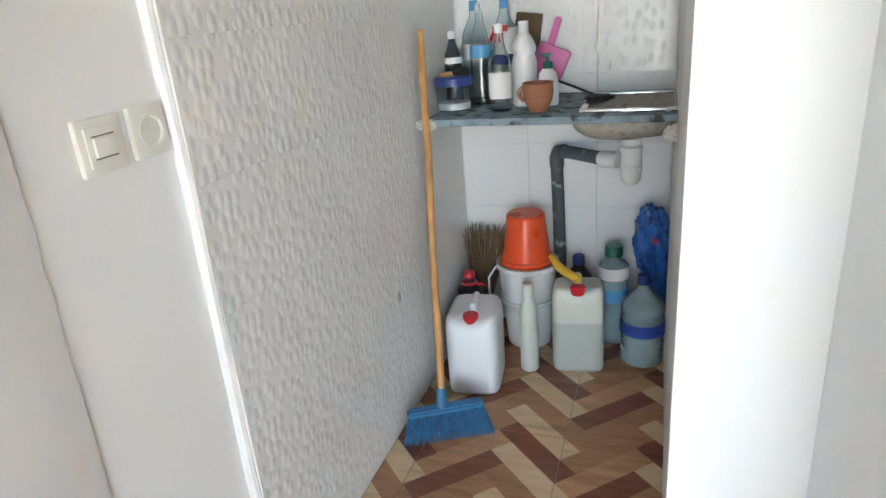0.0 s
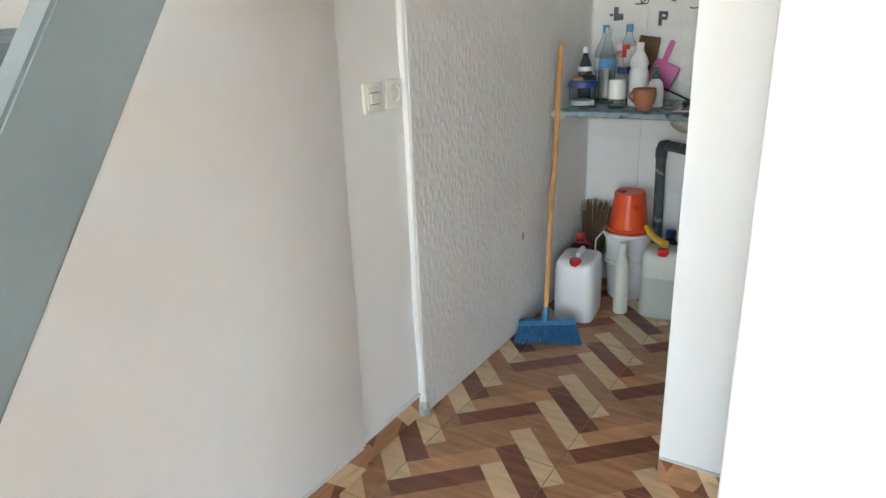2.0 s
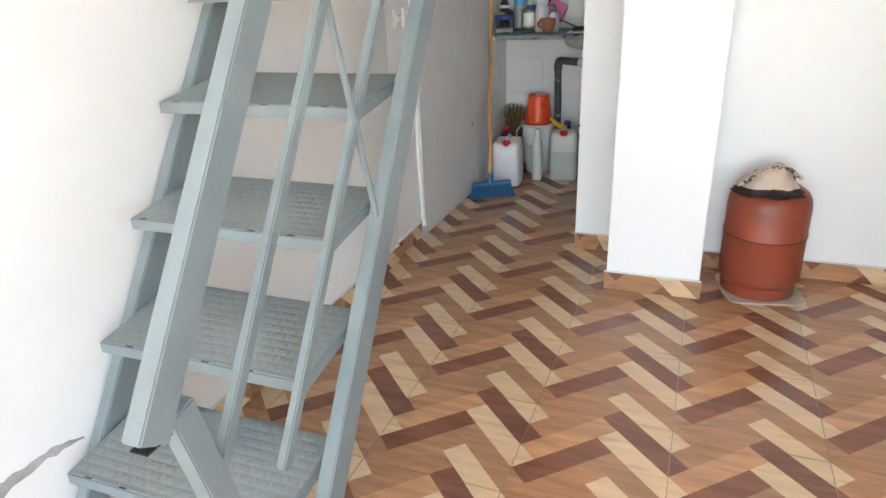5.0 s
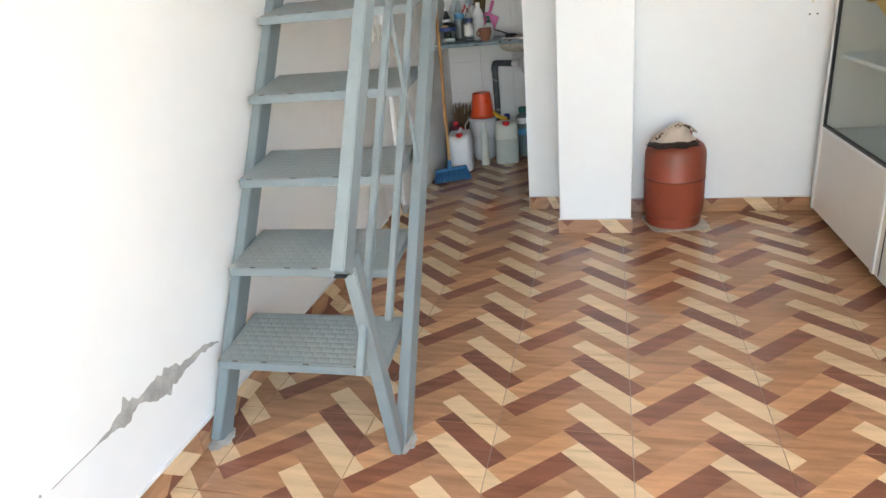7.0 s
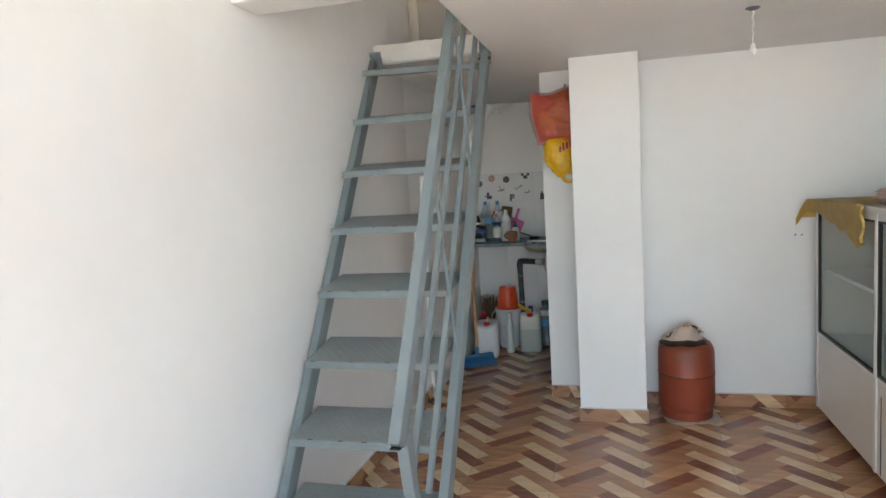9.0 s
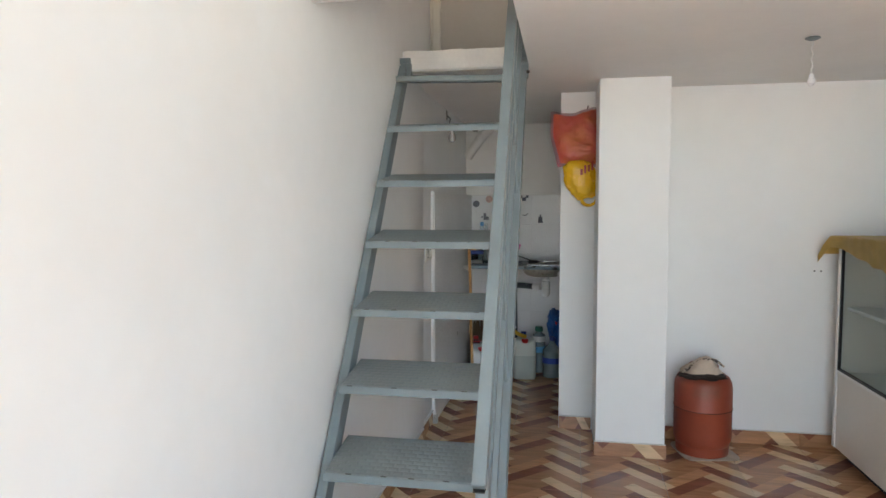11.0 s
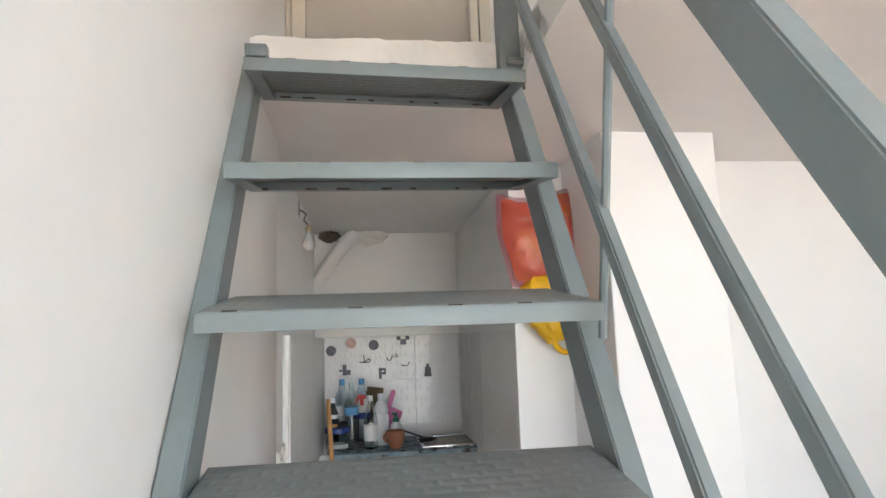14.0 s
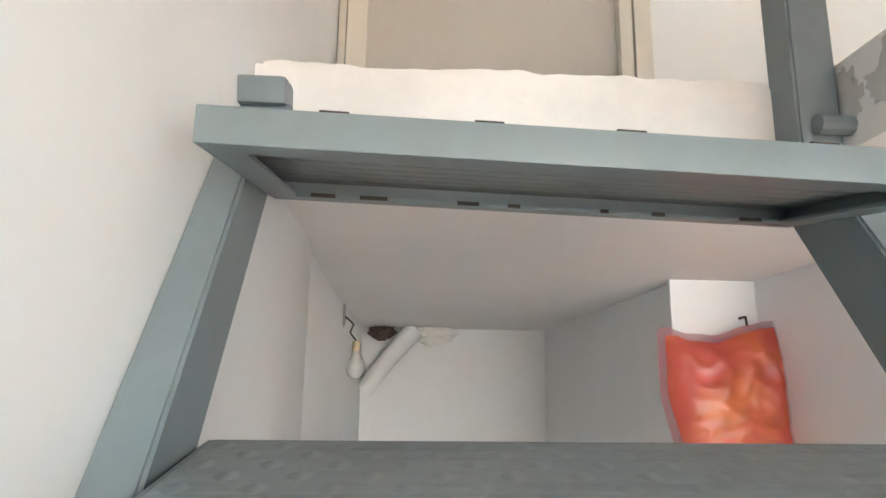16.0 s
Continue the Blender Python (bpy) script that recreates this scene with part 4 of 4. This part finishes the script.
part("pump", join(lathe([(0, 0.115), (0.016, 0.115), (0.016, 0.135), (0.006, 0.138), (0.006, 0.152), (0, 0.152)], 0.367, 2.55, CZ), box(0.345, 2.543, CZ + 0.15, 0.378, 2.557, CZ + 0.163, 0.003)), GREEN_PL, pump, "dark green pump")
cup = thing("clay_cup", (0.355, 2.42, CZ), "small terracotta cup with a looped handle", "cup")
part("bowl", lathe([(0, 0), (0.026, 0), (0.029, 0.006), (0.043, 0.035), (0.047, 0.06), (0.045, 0.084), (0.048, 0.088), (0.044, 0.089), (0.041, 0.08), (0.043, 0.058), (0.038, 0.034), (0.02, 0.01), (0, 0.01)], 0.357, 2.42, CZ), TERRA, cup)
part("handle", tube([(0.315 - 0.017 * math.sin(math.pi * k / 8), 2.415, CZ + 0.078 - 0.045 * k / 8) for k in range(9)], 0.0065), TERRA, cup)
ladle = thing("black_ladle", (0.46, 2.6, CZ), "black kitchen ladle leaning on the sink rim", "ladle")
part("handle", tube([(0.372, 2.66, 1.010), (0.44, 2.62, 0.99), (0.52, 2.56, 0.966)], [0.004, 0.004, 0.005]), BLACK_PL, ladle)
part("bowl", lump(0.53, 2.545, 0.963, 0.045, 0.035, 0.012, 0.2, 5), BLACK_PL, ladle)
dp = thing("dustpan", (0.34, 2.78, CZ), "pink plastic dustpan leaning on the tiles", "dustpan")
part("pan", turned(join(box(0.285, 2.765, 1.00, 0.40, 2.772, 1.115, 0.012), box(0.285, 2.742, 1.0, 0.292, 2.772, 1.10, 0.003), box(0.393, 2.742, 1.0, 0.40, 2.772, 1.10, 0.003)), 24, (0.34, 2.765, 1.06), "Y"), PINK_PL, dp)
part("handle", bar((0.335, 2.775, 1.095), (0.372, 2.79, 1.205), 0.026, 0.012, (1, 0, 0), 0.005), PINK_PL, dp)
bk = thing("brown_brush", (0.26, 2.8, 1.1), "brown hand brush leaning against the tiled wall", "brush")
part("block", turned(box(0.212, 2.785, 1.09, 0.305, 2.805, 1.225, 0.006), 8, (0.26, 2.8, 1.15), "Y"), mat("worn_brown_wood", (0.13, 0.085, 0.04), 0.7, 0, 0.3, 20), bk)
part("bristles", box(0.214, 2.772, 1.0, 0.30, 2.806, 1.10, 0.004), DARKCLOTH, bk)

# ---- floor things in the alcove ----
SHIFT = Vector((0.042, 0.006, 0.0))
brm = thing("broom", (0.12, 2.0, 0), "blue plastic broom with a wooden stick leaning on the counter", "broom")
a = Vector((0.125, 2.035, 0.10))
b2 = Vector((0.058, 2.318, 1.205))
d = (b2 - a).normalized()
part("stick", tube([a + (b2 - a) * (k / 12) + Vector((0.002 * math.sin(k), 0, 0)) for k in range(13)], [0.0115] * 12 + [0.0095], 12), WOODSTICK, brm, "varnished wooden stick")
part("ferrule", tube([a - d * 0.02, a + d * 0.05], [0.018, 0.015], 14), BLUE_PL, brm)
h0, h1 = Vector((0.025, 1.985, 0.078)), Vector((0.245, 2.085, 0.088))
part("head", bar(h0, h1, 0.022, 0.042, (0, 0, 1), 0.006), BLUE_PL, brm)
bm = bmesh.new()
side = (h1 - h0).normalized()
nrm = Vector((side.y, -side.x, 0))
for i in range(48):
    for j in range(5):
        p = h0 + (h1 - h0) * ((i + 0.5) / 48) + nrm * (-0.014 + 0.007 * j)
        f = (i / 47 - 0.5)
        q = p + side * (f * 0.045 + random.uniform(-0.004, 0.004)) + nrm * (0.035 * (j - 1) / 4 + 0.018 + random.uniform(-0.003, 0.003))
        q.z = 0.002 + random.uniform(0, 0.006)
        p.z -= 0.008
        if q.x > 0.022:
            tube([p, (p + q) / 2 + nrm * 0.004, q], [0.0026, 0.0028, 0.0024], 4, bm)
part("bristles", bm, BRISTLE, brm, "splayed blue bristles", False)


def jerrycan(name, x, y, w, dp_, h, body, lower, label, turn, level=0.0):
    e = thing(name, (x, y, 0), label, "jerrycan", "jerrycans in the alcove")
    m = bmesh.new()
    rings = []
    for z, s in ((0.0, 0.90), (0.006, 0.97), (0.02, 1.0), (h * 0.3, 1.0), (h * 0.6, 1.0), (h * 0.82, 1.0), (h * 0.93, 0.97), (h * 0.985, 0.88), (h, 0.72)):
        ring = []
        for i in range(32):
            an = 2 * math.pi * i / 32
            c, s_ = math.cos(an), math.sin(an)
            px = math.copysign(abs(c) ** 0.38, c) * w / 2 * s
            py = math.copysign(abs(s_) ** 0.38, s_) * dp_ / 2 * s
            dip = 0.0
            if z > h * 0.9:
                dip = 0.028 * max(0, 1 - abs(px) / (w * 0.36)) * max(0, -py / (dp_ * 0.5))
            ring.append(m.verts.new((x + px, y + py, z - dip)))
        rings.append(ring)
    for p, q in zip(rings, rings[1:]):
        for i in range(32):
            m.faces.new((p[i], p[(i + 1) % 32], q[(i + 1) % 32], q[i]))
    m.faces.new(rings[0][::-1])
    ctr = m.verts.new((x, y, h - 0.012))
    for i in range(32):
        m.faces.new((rings[-1][i], rings[-1][(i + 1) % 32], ctr))
    if level:
        for f in m.faces:
            f.material_index = 1 if f.calc_center_median().z < level else 0
    part("body", turned(m, turn, (x, y, 0)), [body, lower], e, angle=60)
    rot = Matrix.Rotation(radians(turn), 3, "Z")
    o = rot @ Vector((0, -dp_ * 0.30, 0))
    part("cap", lathe([(0, -0.012), (0.026, -0.012), (0.027, 0.012), (0.024, 0.016), (0, 0.016)], x + o.x, y + o.y, h - 0.012, 24), RED_PL, e, "red screw cap")
    g0, g1 = rot @ Vector((0, -dp_ * 0.10, 0)), rot @ Vector((0, dp_ * 0.40, 0))
    part("handle", tube([(x + g0.x, y + g0.y, h - 0.02), (x + g0.x * 0.7, y + g0.y * 0.7, h + 0.006), (x + g1.x * 0.7, y + g1.y * 0.7, h + 0.010), (x + g1.x, y + g1.y, h - 0.02)], 0.013, 12), body, e)
    return e


jerrycan("jerrycan", 0.155, 2.355, 0.182, 0.235, 0.288, WHITE_PL, WHITE_PL, "white plastic jerrycan with a red screw cap", 6)
jerrycan("jerrycan", 0.492, 2.515, 0.18, 0.13, 0.325, MILKY, MILKY_LIQ, "half-full milky plastic jerrycan with a red cap", 6, 0.2)


def bucket(name, x, y, z, r0, r1, h, m, label, flip=False):
    e = thing(name, (x, y, z), label, "bucket", "stacked buckets")
    prof = [(0, 0), (r0 - 0.006, 0), (r0, 0.006), (r1 - 0.004, h * 0.9), (r1 + 0.004, h * 0.9), (r1 + 0.006, h * 0.93), (r1 + 0.002, h * 0.94), (r1, h * 0.985), (r1 + 0.007, h), (r1, h), (r1 - 0.008, h * 0.97), (r0 - 0.006, 0.008), (0, 0.008)]
    if flip:
        prof = [(r, h - q) for r, q in prof]
    part("body", lathe(prof, x, y, z, 40), m, e)
    return e


bx, by = 0.285, 2.665
w1 = bucket("bucket", bx, by, 0, 0.083, 0.102, 0.20, WHITE_PL, "white plastic bucket standing inside a stack on the floor")
w2 = bucket("bucket", bx, by, 0.105, 0.092, 0.112, 0.235, WHITE_PL, "white plastic bucket stacked in another, with a wire handle")
part("handle", tube([(bx - 0.115, by - 0.03, 0.32), (bx - 0.135, by - 0.07, 0.29), (bx - 0.13, by - 0.09, 0.24), (bx - 0.115, by - 0.085, 0.20)], 0.004), WHITE_PL, w2)
bucket("bucket", bx, by - 0.005, 0.341, 0.070, 0.095, 0.19, ORANGE_PL, "orange-red plastic bucket upside down on the white buckets", True)
sb = thing("spray_bottle", (0.326, 2.445, 0), "slim milky plastic cleaner bottle on the floor", "bottle", "bottles on the floor")
part("body", lathe([(0, 0), (0.028, 0), (0.033, 0.006), (0.033, 0.16), (0.031, 0.19), (0.030, 0.20), (0.033, 0.212), (0.032, 0.245), (0.024, 0.27), (0.018, 0.285), (0.018, 0.30), (0, 0.30)], 0.326, 2.452, 0), MILKY, sb)
part("cap", lathe([(0, 0.295), (0.021, 0.295), (0.0195, 0.335), (0.017, 0.341), (0, 0.341)], 0.326, 2.452, 0), MILKY, sb)
bottle("large_water_bottle", 0.712, 2.59, 0, 0.335, 0.078, BLUE_CLEAR, NAVY_PL, "empty large bluish water bottle with a blue label", [(0.36, 0.50, LABEL_BLUE)], 0.26, 0.28, 6, "bottles on the floor")
bottle("large_water_bottle", 0.60, 2.725, 0, 0.39, 0.055, BLUE_CLEAR, GREEN_PL, "tall water bottle with a dark green cap and handle", [(0.68, 0.80, LABEL_WHITE), (0.45, 0.58, LABEL_LBLUE)], 0.36, 0.6, 6, "bottles on the floor", shoulder=0.8)
bottle("dark_bottle", 0.470, 2.735, 0, 0.34, 0.05, DARK_CLEAR, NAVY_PL, "dark plastic bottle with a navy cap", [], 0.4, 0.46, 3, "bottles on the floor", shoulder=0.72)
bottle("dark_bottle", 0.083, 2.56, 0, 0.325, 0.048, DARK_CLEAR, RED_PL, "dark plastic bottle with a red cap and collar", [], 0.45, 0.45, 3, "bottles on the floor", shoulder=0.76)
col = thing("cap_collar", (0.083, 2.56, 0.29), "red plastic carrying collar on a bottle neck", "collar")
part("ring", join(lathe([(0.02, 0), (0.03, 0), (0.03, 0.008), (0.02, 0.008)], 0.083, 2.56, 0.278), tube([(0.108, 2.55, 0.282), (0.14, 2.545, 0.282), (0.145, 2.55, 0.276)], 0.005)), RED_PL, col)
hose = thing("yellow_hose", (0.44, 2.55, 0.36), "short piece of yellow hose lying across the jerrycan", "hose")
part("tube", tube([(0.385, 2.60, 0.385), (0.40, 2.585, 0.375), (0.42, 2.56, 0.362), (0.45, 2.53, 0.353), (0.50, 2.49, 0.347)], [0.012, 0.013, 0.016, 0.016, 0.015], 12), YELLOW_PL, hose)
bb = thing("blue_plastic_bag", (0.72, 2.72, 0.24), "crumpled blue plastic bag stuffed above the bottles", "plastic bag")
part("film", lump(0.738, 2.735, 0.40, 0.060, 0.07, 0.125, 0.3, 7, 0.85, 6, 48, 34), BLUE_BAG, bb)
part("tail", lump(0.755, 2.745, 0.2, 0.042, 0.05, 0.20, 0.3, 6, 0.9, 2), BLUE_BAG, bb)
part("knot", lump(0.745, 2.67, 0.44, 0.012, 0.012, 0.02, 0.3, 6), RED_PL, bb, "red scrap")
SHIFT = Vector((0.022, 0.006, 0.0))
reed = thing("reed_broom", (0.1, 2.72, 0), "upturned dry reed hand broom leaning in the corner", "broom")
bm = bmesh.new()
for i in range(150):
    f, g = random.random(), random.random()
    base = Vector((0.10 + 0.03 * (f - 0.5), 2.745 + 0.03 * (g - 0.5), 0.06))
    tip = Vector((0.04 + 0.155 * f + random.uniform(-0.01, 0.01), 2.70 + 0.10 * g, 0.40 + random.uniform(-0.05, 0.035)))
    midp = base.lerp(tip, 0.5) + Vector((0.01 * (f - 0.5), 0, 0))
    tube([base, midp, tip, tip + Vector((random.uniform(-0.012, 0.012), 0, 0.014))], [0.003, 0.0028, 0.0024, 0.001], 4, bm)
part("reeds", bm, REED, reed, "bundle of dry reeds", False)
part("handle", tube([(0.10, 2.745, 0.0), (0.10, 2.745, 0.14)], [0.026, 0.03], 12), REED, reed)

# ---- stickers and marks on the tiles ----
SHIFT = Vector((0.017, 0.014, -0.002))
ST = 2.8155


def disc(name, x, z, r, m, label):
    e = thing(name, (x, ST, z), label, "sticker", "stickers on the tiles")
    part("face", turned(lathe([(0, 0), (r, 0), (r, 0.0012), (0, 0.0012)], x, ST, z, 24), 90, (x, ST, z), "X"), m, e)
    return e


disc("round_sticker", 0.075, 1.432, 0.029, STICK_DARK, "dark round sticker on white tile")
disc("round_sticker", 0.188, 1.472, 0.030, STICK_PINK, "pinkish round sticker on white tile")
disc("round_sticker", 0.318, 1.457, 0.029, STICK_DARK, "dark round sticker on white tile")


def patch(name, boxes, m, label):
    e = thing(name, (boxes[0][0], ST, boxes[0][1]), label, "sticker", "stickers on the tiles")
    g = bmesh.new()
    for x, z, w, h in boxes:
        g = join(g, box(x - w / 2, ST - 0.0013, z - h / 2, x + w / 2, ST, z + h / 2, 0.0004, segs=1))
    part("face", g, m, e, "", False)


def stroke(name, pts, label, r=0.0028):
    e = thing(name, (pts[0][0], ST, pts[0][1]), label, "writing", "ink letters on the tiles")
    part("ink", tube([(x, ST - 0.0004, z) for x, z in pts], r, 6), INK, e)


patch("dark_sticker", [(0.462, 1.492, 0.022, 0.022), (0.513, 1.492, 0.022, 0.022), (0.488, 1.470, 0.034, 0.030)], STICK_DARK, "small dark cut-out sticker")
patch("dark_sticker", [(0.150, 1.322, 0.022, 0.06), (0.170, 1.308, 0.028, 0.028), (0.128, 1.318, 0.018, 0.012)], STICK_DARK, "dark blue letter sticker")
patch("dark_sticker", [(0.352, 1.295, 0.016, 0.062), (0.368, 1.318, 0.03, 0.014), (0.368, 1.296, 0.03, 0.014), (0.38, 1.308, 0.01, 0.02)], STICK_DARK, "dark patterned letter sticker")
patch("dark_sticker", [(0.627, 1.295, 0.034, 0.05), (0.627, 1.328, 0.014, 0.022), (0.627, 1.275, 0.042, 0.014)], STICK_DARK, "black bottle-shaped sticker on white tile")
stroke("ink_letter", [(0.235, 1.362), (0.262, 1.360), (0.29, 1.362), (0.297, 1.372), (0.288, 1.380), (0.268, 1.366), (0.262, 1.362)], "handwritten black letter on white tile")
stroke("ink_letter", [(0.262, 1.365), (0.260, 1.405)], "handwritten black stroke on white tile")
stroke("ink_letter", [(0.392, 1.385), (0.398, 1.368), (0.412, 1.366), (0.420, 1.380), (0.424, 1.398), (0.43, 1.385), (0.445, 1.384), (0.455, 1.392), (0.448, 1.402), (0.436, 1.394)], "handwritten black letter on white tile")
stroke("ink_letter", [(0.475, 1.338), (0.492, 1.332), (0.512, 1.336), (0.52, 1.350), (0.512, 1.352)], "handwritten black letter on white tile")
SHIFT = Vector((0.01, -0.016, -0.003))
marks = thing("nail_holes", (2.262, 1.299, 1.04), "pair of small dark nail holes in the wall", "marks")
for dx in (0, 0.035):
    part("hole", lump(2.25 + dx, 1.2995, 1.04, 0.005, 0.002, 0.004, 0.2, 5, u=10, v=8), DARK, marks)
SHIFT = Vector((0.012, 0.05, 0))
marks = thing("nail_hole", (0.03, 1.9, 0.44), "small grey chip in the wall tile", "marks")
part("chip", lump(0.0325, 2.03, 0.44, 0.003, 0.009, 0.016, 0.3, 6, u=12, v=10), CEMENT, marks)

# ---- wall tiles, skirting and floor tiles ----


def wall_tile(name, w, h, m, gap=0.0004):
    """A thin tile in its own frame: x along, z up, face towards -y."""
    g = box(gap, -0.009, gap, w - gap, 0, h - gap, 1.75 * gap, segs=1)
    me = bpy.data.meshes.new(name)
    bmesh.ops.recalc_face_normals(g, faces=g.faces)
    g.to_mesh(me)
    g.free()
    me.materials.append(m)
    return me


def lay(parent, me, m, name="tile"):
    ob = new(name, me)
    ob.parent = parent
    ob.matrix_basis = m
    return ob


tw = 0.2565
backing = structure("wall_back_tiling", box(0.0, YB - 0.006, 0.0, 0.845, YB + 0.013, 1.508), TILE_GROUT, "white glazed tiling of the alcove's back wall")
m_plain, m_blis = wall_tile("tile_plain", tw, 0.25, PLAIN_TILE), wall_tile("tile_blister", tw, 0.25, BLISTER)
for r in range(6):
    for c in range(5):
        x = -0.20 + tw * c
        lay(backing, m_blis if r >= 4 else m_plain, pose(x, YB - 0.005, 0.004 + 0.2495 * r))
m_rel = wall_tile("tile_relief", 0.253, 0.25, RELIEF, 0.00012)
left = structure("wall_left_tiling", box(0.0, 1.320, 0.0, 0.012, YB, 1.506), TILE_GROUT, "embossed off-white tiling on the alcove's side wall")
for r in range(6):
    for c in range(6):
        lay(left, m_rel, pose(0.015 + 0.019 * 0.253 * c, 1.318 + 0.253 * c, 0.004 + 0.25 * r, 0, 0, 88.9))
right = structure("wall_right_tiling", box(0.832, 1.374, 0.0, 0.848, YB, 1.504), TILE_GROUT, "embossed off-white tiling on the alcove's other side")
for r in range(6):
    for c in range(6):
        lay(right, m_rel, pose(0.853 - 0.0176 * 0.2442 * c, YB - 0.006 - 0.2442 * c, 0.004 + 0.25 * r, 0, 0, -91.0) @ Matrix.Diagonal((0.965, 1, 1, 1)))


def clip(poly, axis, lim, keep_less):
    out = []
    for i in range(len(poly)):
        p, q = poly[i], poly[(i + 1) % len(poly)]
        a, b = (p[axis] - lim, q[axis] - lim) if keep_less else (lim - p[axis], lim - q[axis])
        if a <= 0:
            out.append(p)
        if (a < 0 < b) or (b < 0 < a):
            f = a / (a - b)
            out.append((p[0] + (q[0] - p[0]) * f, p[1] + (q[1] - p[1]) * f))
    return out


def planks():
    """The printed herringbone of one tile: slanted planks in units of the tile."""
    for k, colr in enumerate(("dark_dn", "light_dn", "brown_dn", "light_dn")):
        v = 0.25 * k
        yield colr, 0.5 + v, 0.75 + v, 0.5 - v, 1.5 - v
    for j, colr in enumerate(("tan_up", "dark_up", "brown_up", "brown_up")):
        yield colr, -0.5 - 0.25 * j, 0.5 - 0.25 * j, 0.5 + 0.25 * j, 0.75 + 0.25 * j


def printed(u0, v0, u1, v1):
    """All planks cut to the window."""
    for colr, s0, s1, d0, d1 in planks():
        for du in range(-2, 4):
            for dv in range(-3, 4):
                poly = [((s + dd) / 2 + du, (s - dd) / 2 + dv) for s, dd in ((s0, d0), (s0, d1), (s1, d1), (s1, d0))]
                for ax, lim, less in ((0, u0, False), (0, u1, True), (1, v0, False), (1, v1, True)):
                    poly = clip(poly, ax, lim, less) if len(poly) > 2 else []
                if len(poly) > 2:
                    area = abs(sum(poly[i][0] * poly[(i + 1) % len(poly)][1] - poly[(i + 1) % len(poly)][0] * poly[i][1] for i in range(len(poly)))) / 2
                    if area > 1e-5:
                        yield colr, poly


def print_mesh(name, sx, sy, u0, v0, u1, v1, gap, thick):
    """A flat tile in its own frame, x and y from 0, face up at z = 0."""
    vs, fs, ms = [], [], []
    for colr, poly in printed(u0, v0, u1, v1):
        i0 = len(vs)
        for u, v in poly:
            vs.append((gap + (u - u0) / (u1 - u0) * (sx - 2 * gap), gap + (v - v0) / (v1 - v0) * (sy - 2 * gap), 0))
        a = sum(vs[i0 + i][0] * vs[i0 + (i + 1) % len(poly)][1] - vs[i0 + (i + 1) % len(poly)][0] * vs[i0 + i][1] for i in range(len(poly)))
        idx = list(range(i0, len(vs)))
        fs.append(idx if a > 0 else idx[::-1])
        ms.append(PRINT_ORDER.index(colr))
    g = gap
    i0 = len(vs)
    ring = [(g, g), (sx - g, g), (sx - g, sy - g), (g, sy - g)]
    vs += [(x, y, 0) for x, y in ring] + [(x, y, -thick) for x, y in ring]
    for i in range(4):
        j = (i + 1) % 4
        fs.append([i0 + i, i0 + 4 + i, i0 + 4 + j, i0 + j])
        ms.append(2)
    me = bpy.data.meshes.new(name)
    me.from_pydata(vs, [], fs)
    for k in PRINT_ORDER:
        me.materials.append(PRINT[k])
    for p, mi in zip(me.polygons, ms):
        p.material_index = mi
    return me


sk = print_mesh("skirting_strip", 0.40, 0.08, 0.0, 0.02, 1.0, 0.22, 0.001, 0.009)
base = tagged(new("baseboard"), "skirting of herringbone-printed tile strips", "baseboard", kind="structure")


for k in range(14):
    lay(base, sk, pose(coat_x(0.582 - 0.40 * k) + 0.0092, 0.582 - 0.40 * k, 0.0, 0, 0, 89.17) @ pose(0, 0, 0, 90), "skirting_tile")
lay(base, sk, pose(0.010, 0.987, 0.0, 0, 0, 90) @ pose(0, 0, 0, 90) @ Matrix.Diagonal((0.815, 1, 1, 1)), "skirting_tile")
lay(base, sk, pose(0.818, 1.349, 0.0) @ pose(0, 0, 0, 90) @ Matrix.Diagonal((0.50, 1, 1, 1)), "skirting_tile")
lay(base, sk, pose(1.016, 0.934, 0.0) @ pose(0, 0, 0, 90) @ Matrix.Diagonal((0.985, 1, 1, 1)), "skirting_tile")
lay(base, sk, pose(1.411, 0.935, 0.0, 0, 0, 90) @ pose(0, 0, 0, 90) @ Matrix.Diagonal((0.86, 1, 1, 1)), "skirting_tile")
for k in range(4):
    lay(base, sk, pose(1.41 + 0.40 * k, 1.275, 0.0) @ pose(0, 0, 0, 90) @ Matrix.Diagonal((1 if k < 3 else 0.48, 1, 1, 1)), "skirting_tile")

TX, TY = 0.4165, 0.4070
ft = print_mesh("floor_tile", TX, TY, 0, 0, 1, 1, 0.0011, 0.008)
for i in range(-3, 5):
    for j in range(-11, 9):
        x, y = 0.915 + TX * i, -0.781 + TY * j
        if x > XR or x + TX < 0 or (x > 0.83 and y > 1.4):
            continue
        lay(floor, ft, pose(0.915, -0.781, 0, 0, 0, -0.95) @ pose(x - 0.915, y + 0.781, 0), "tile")
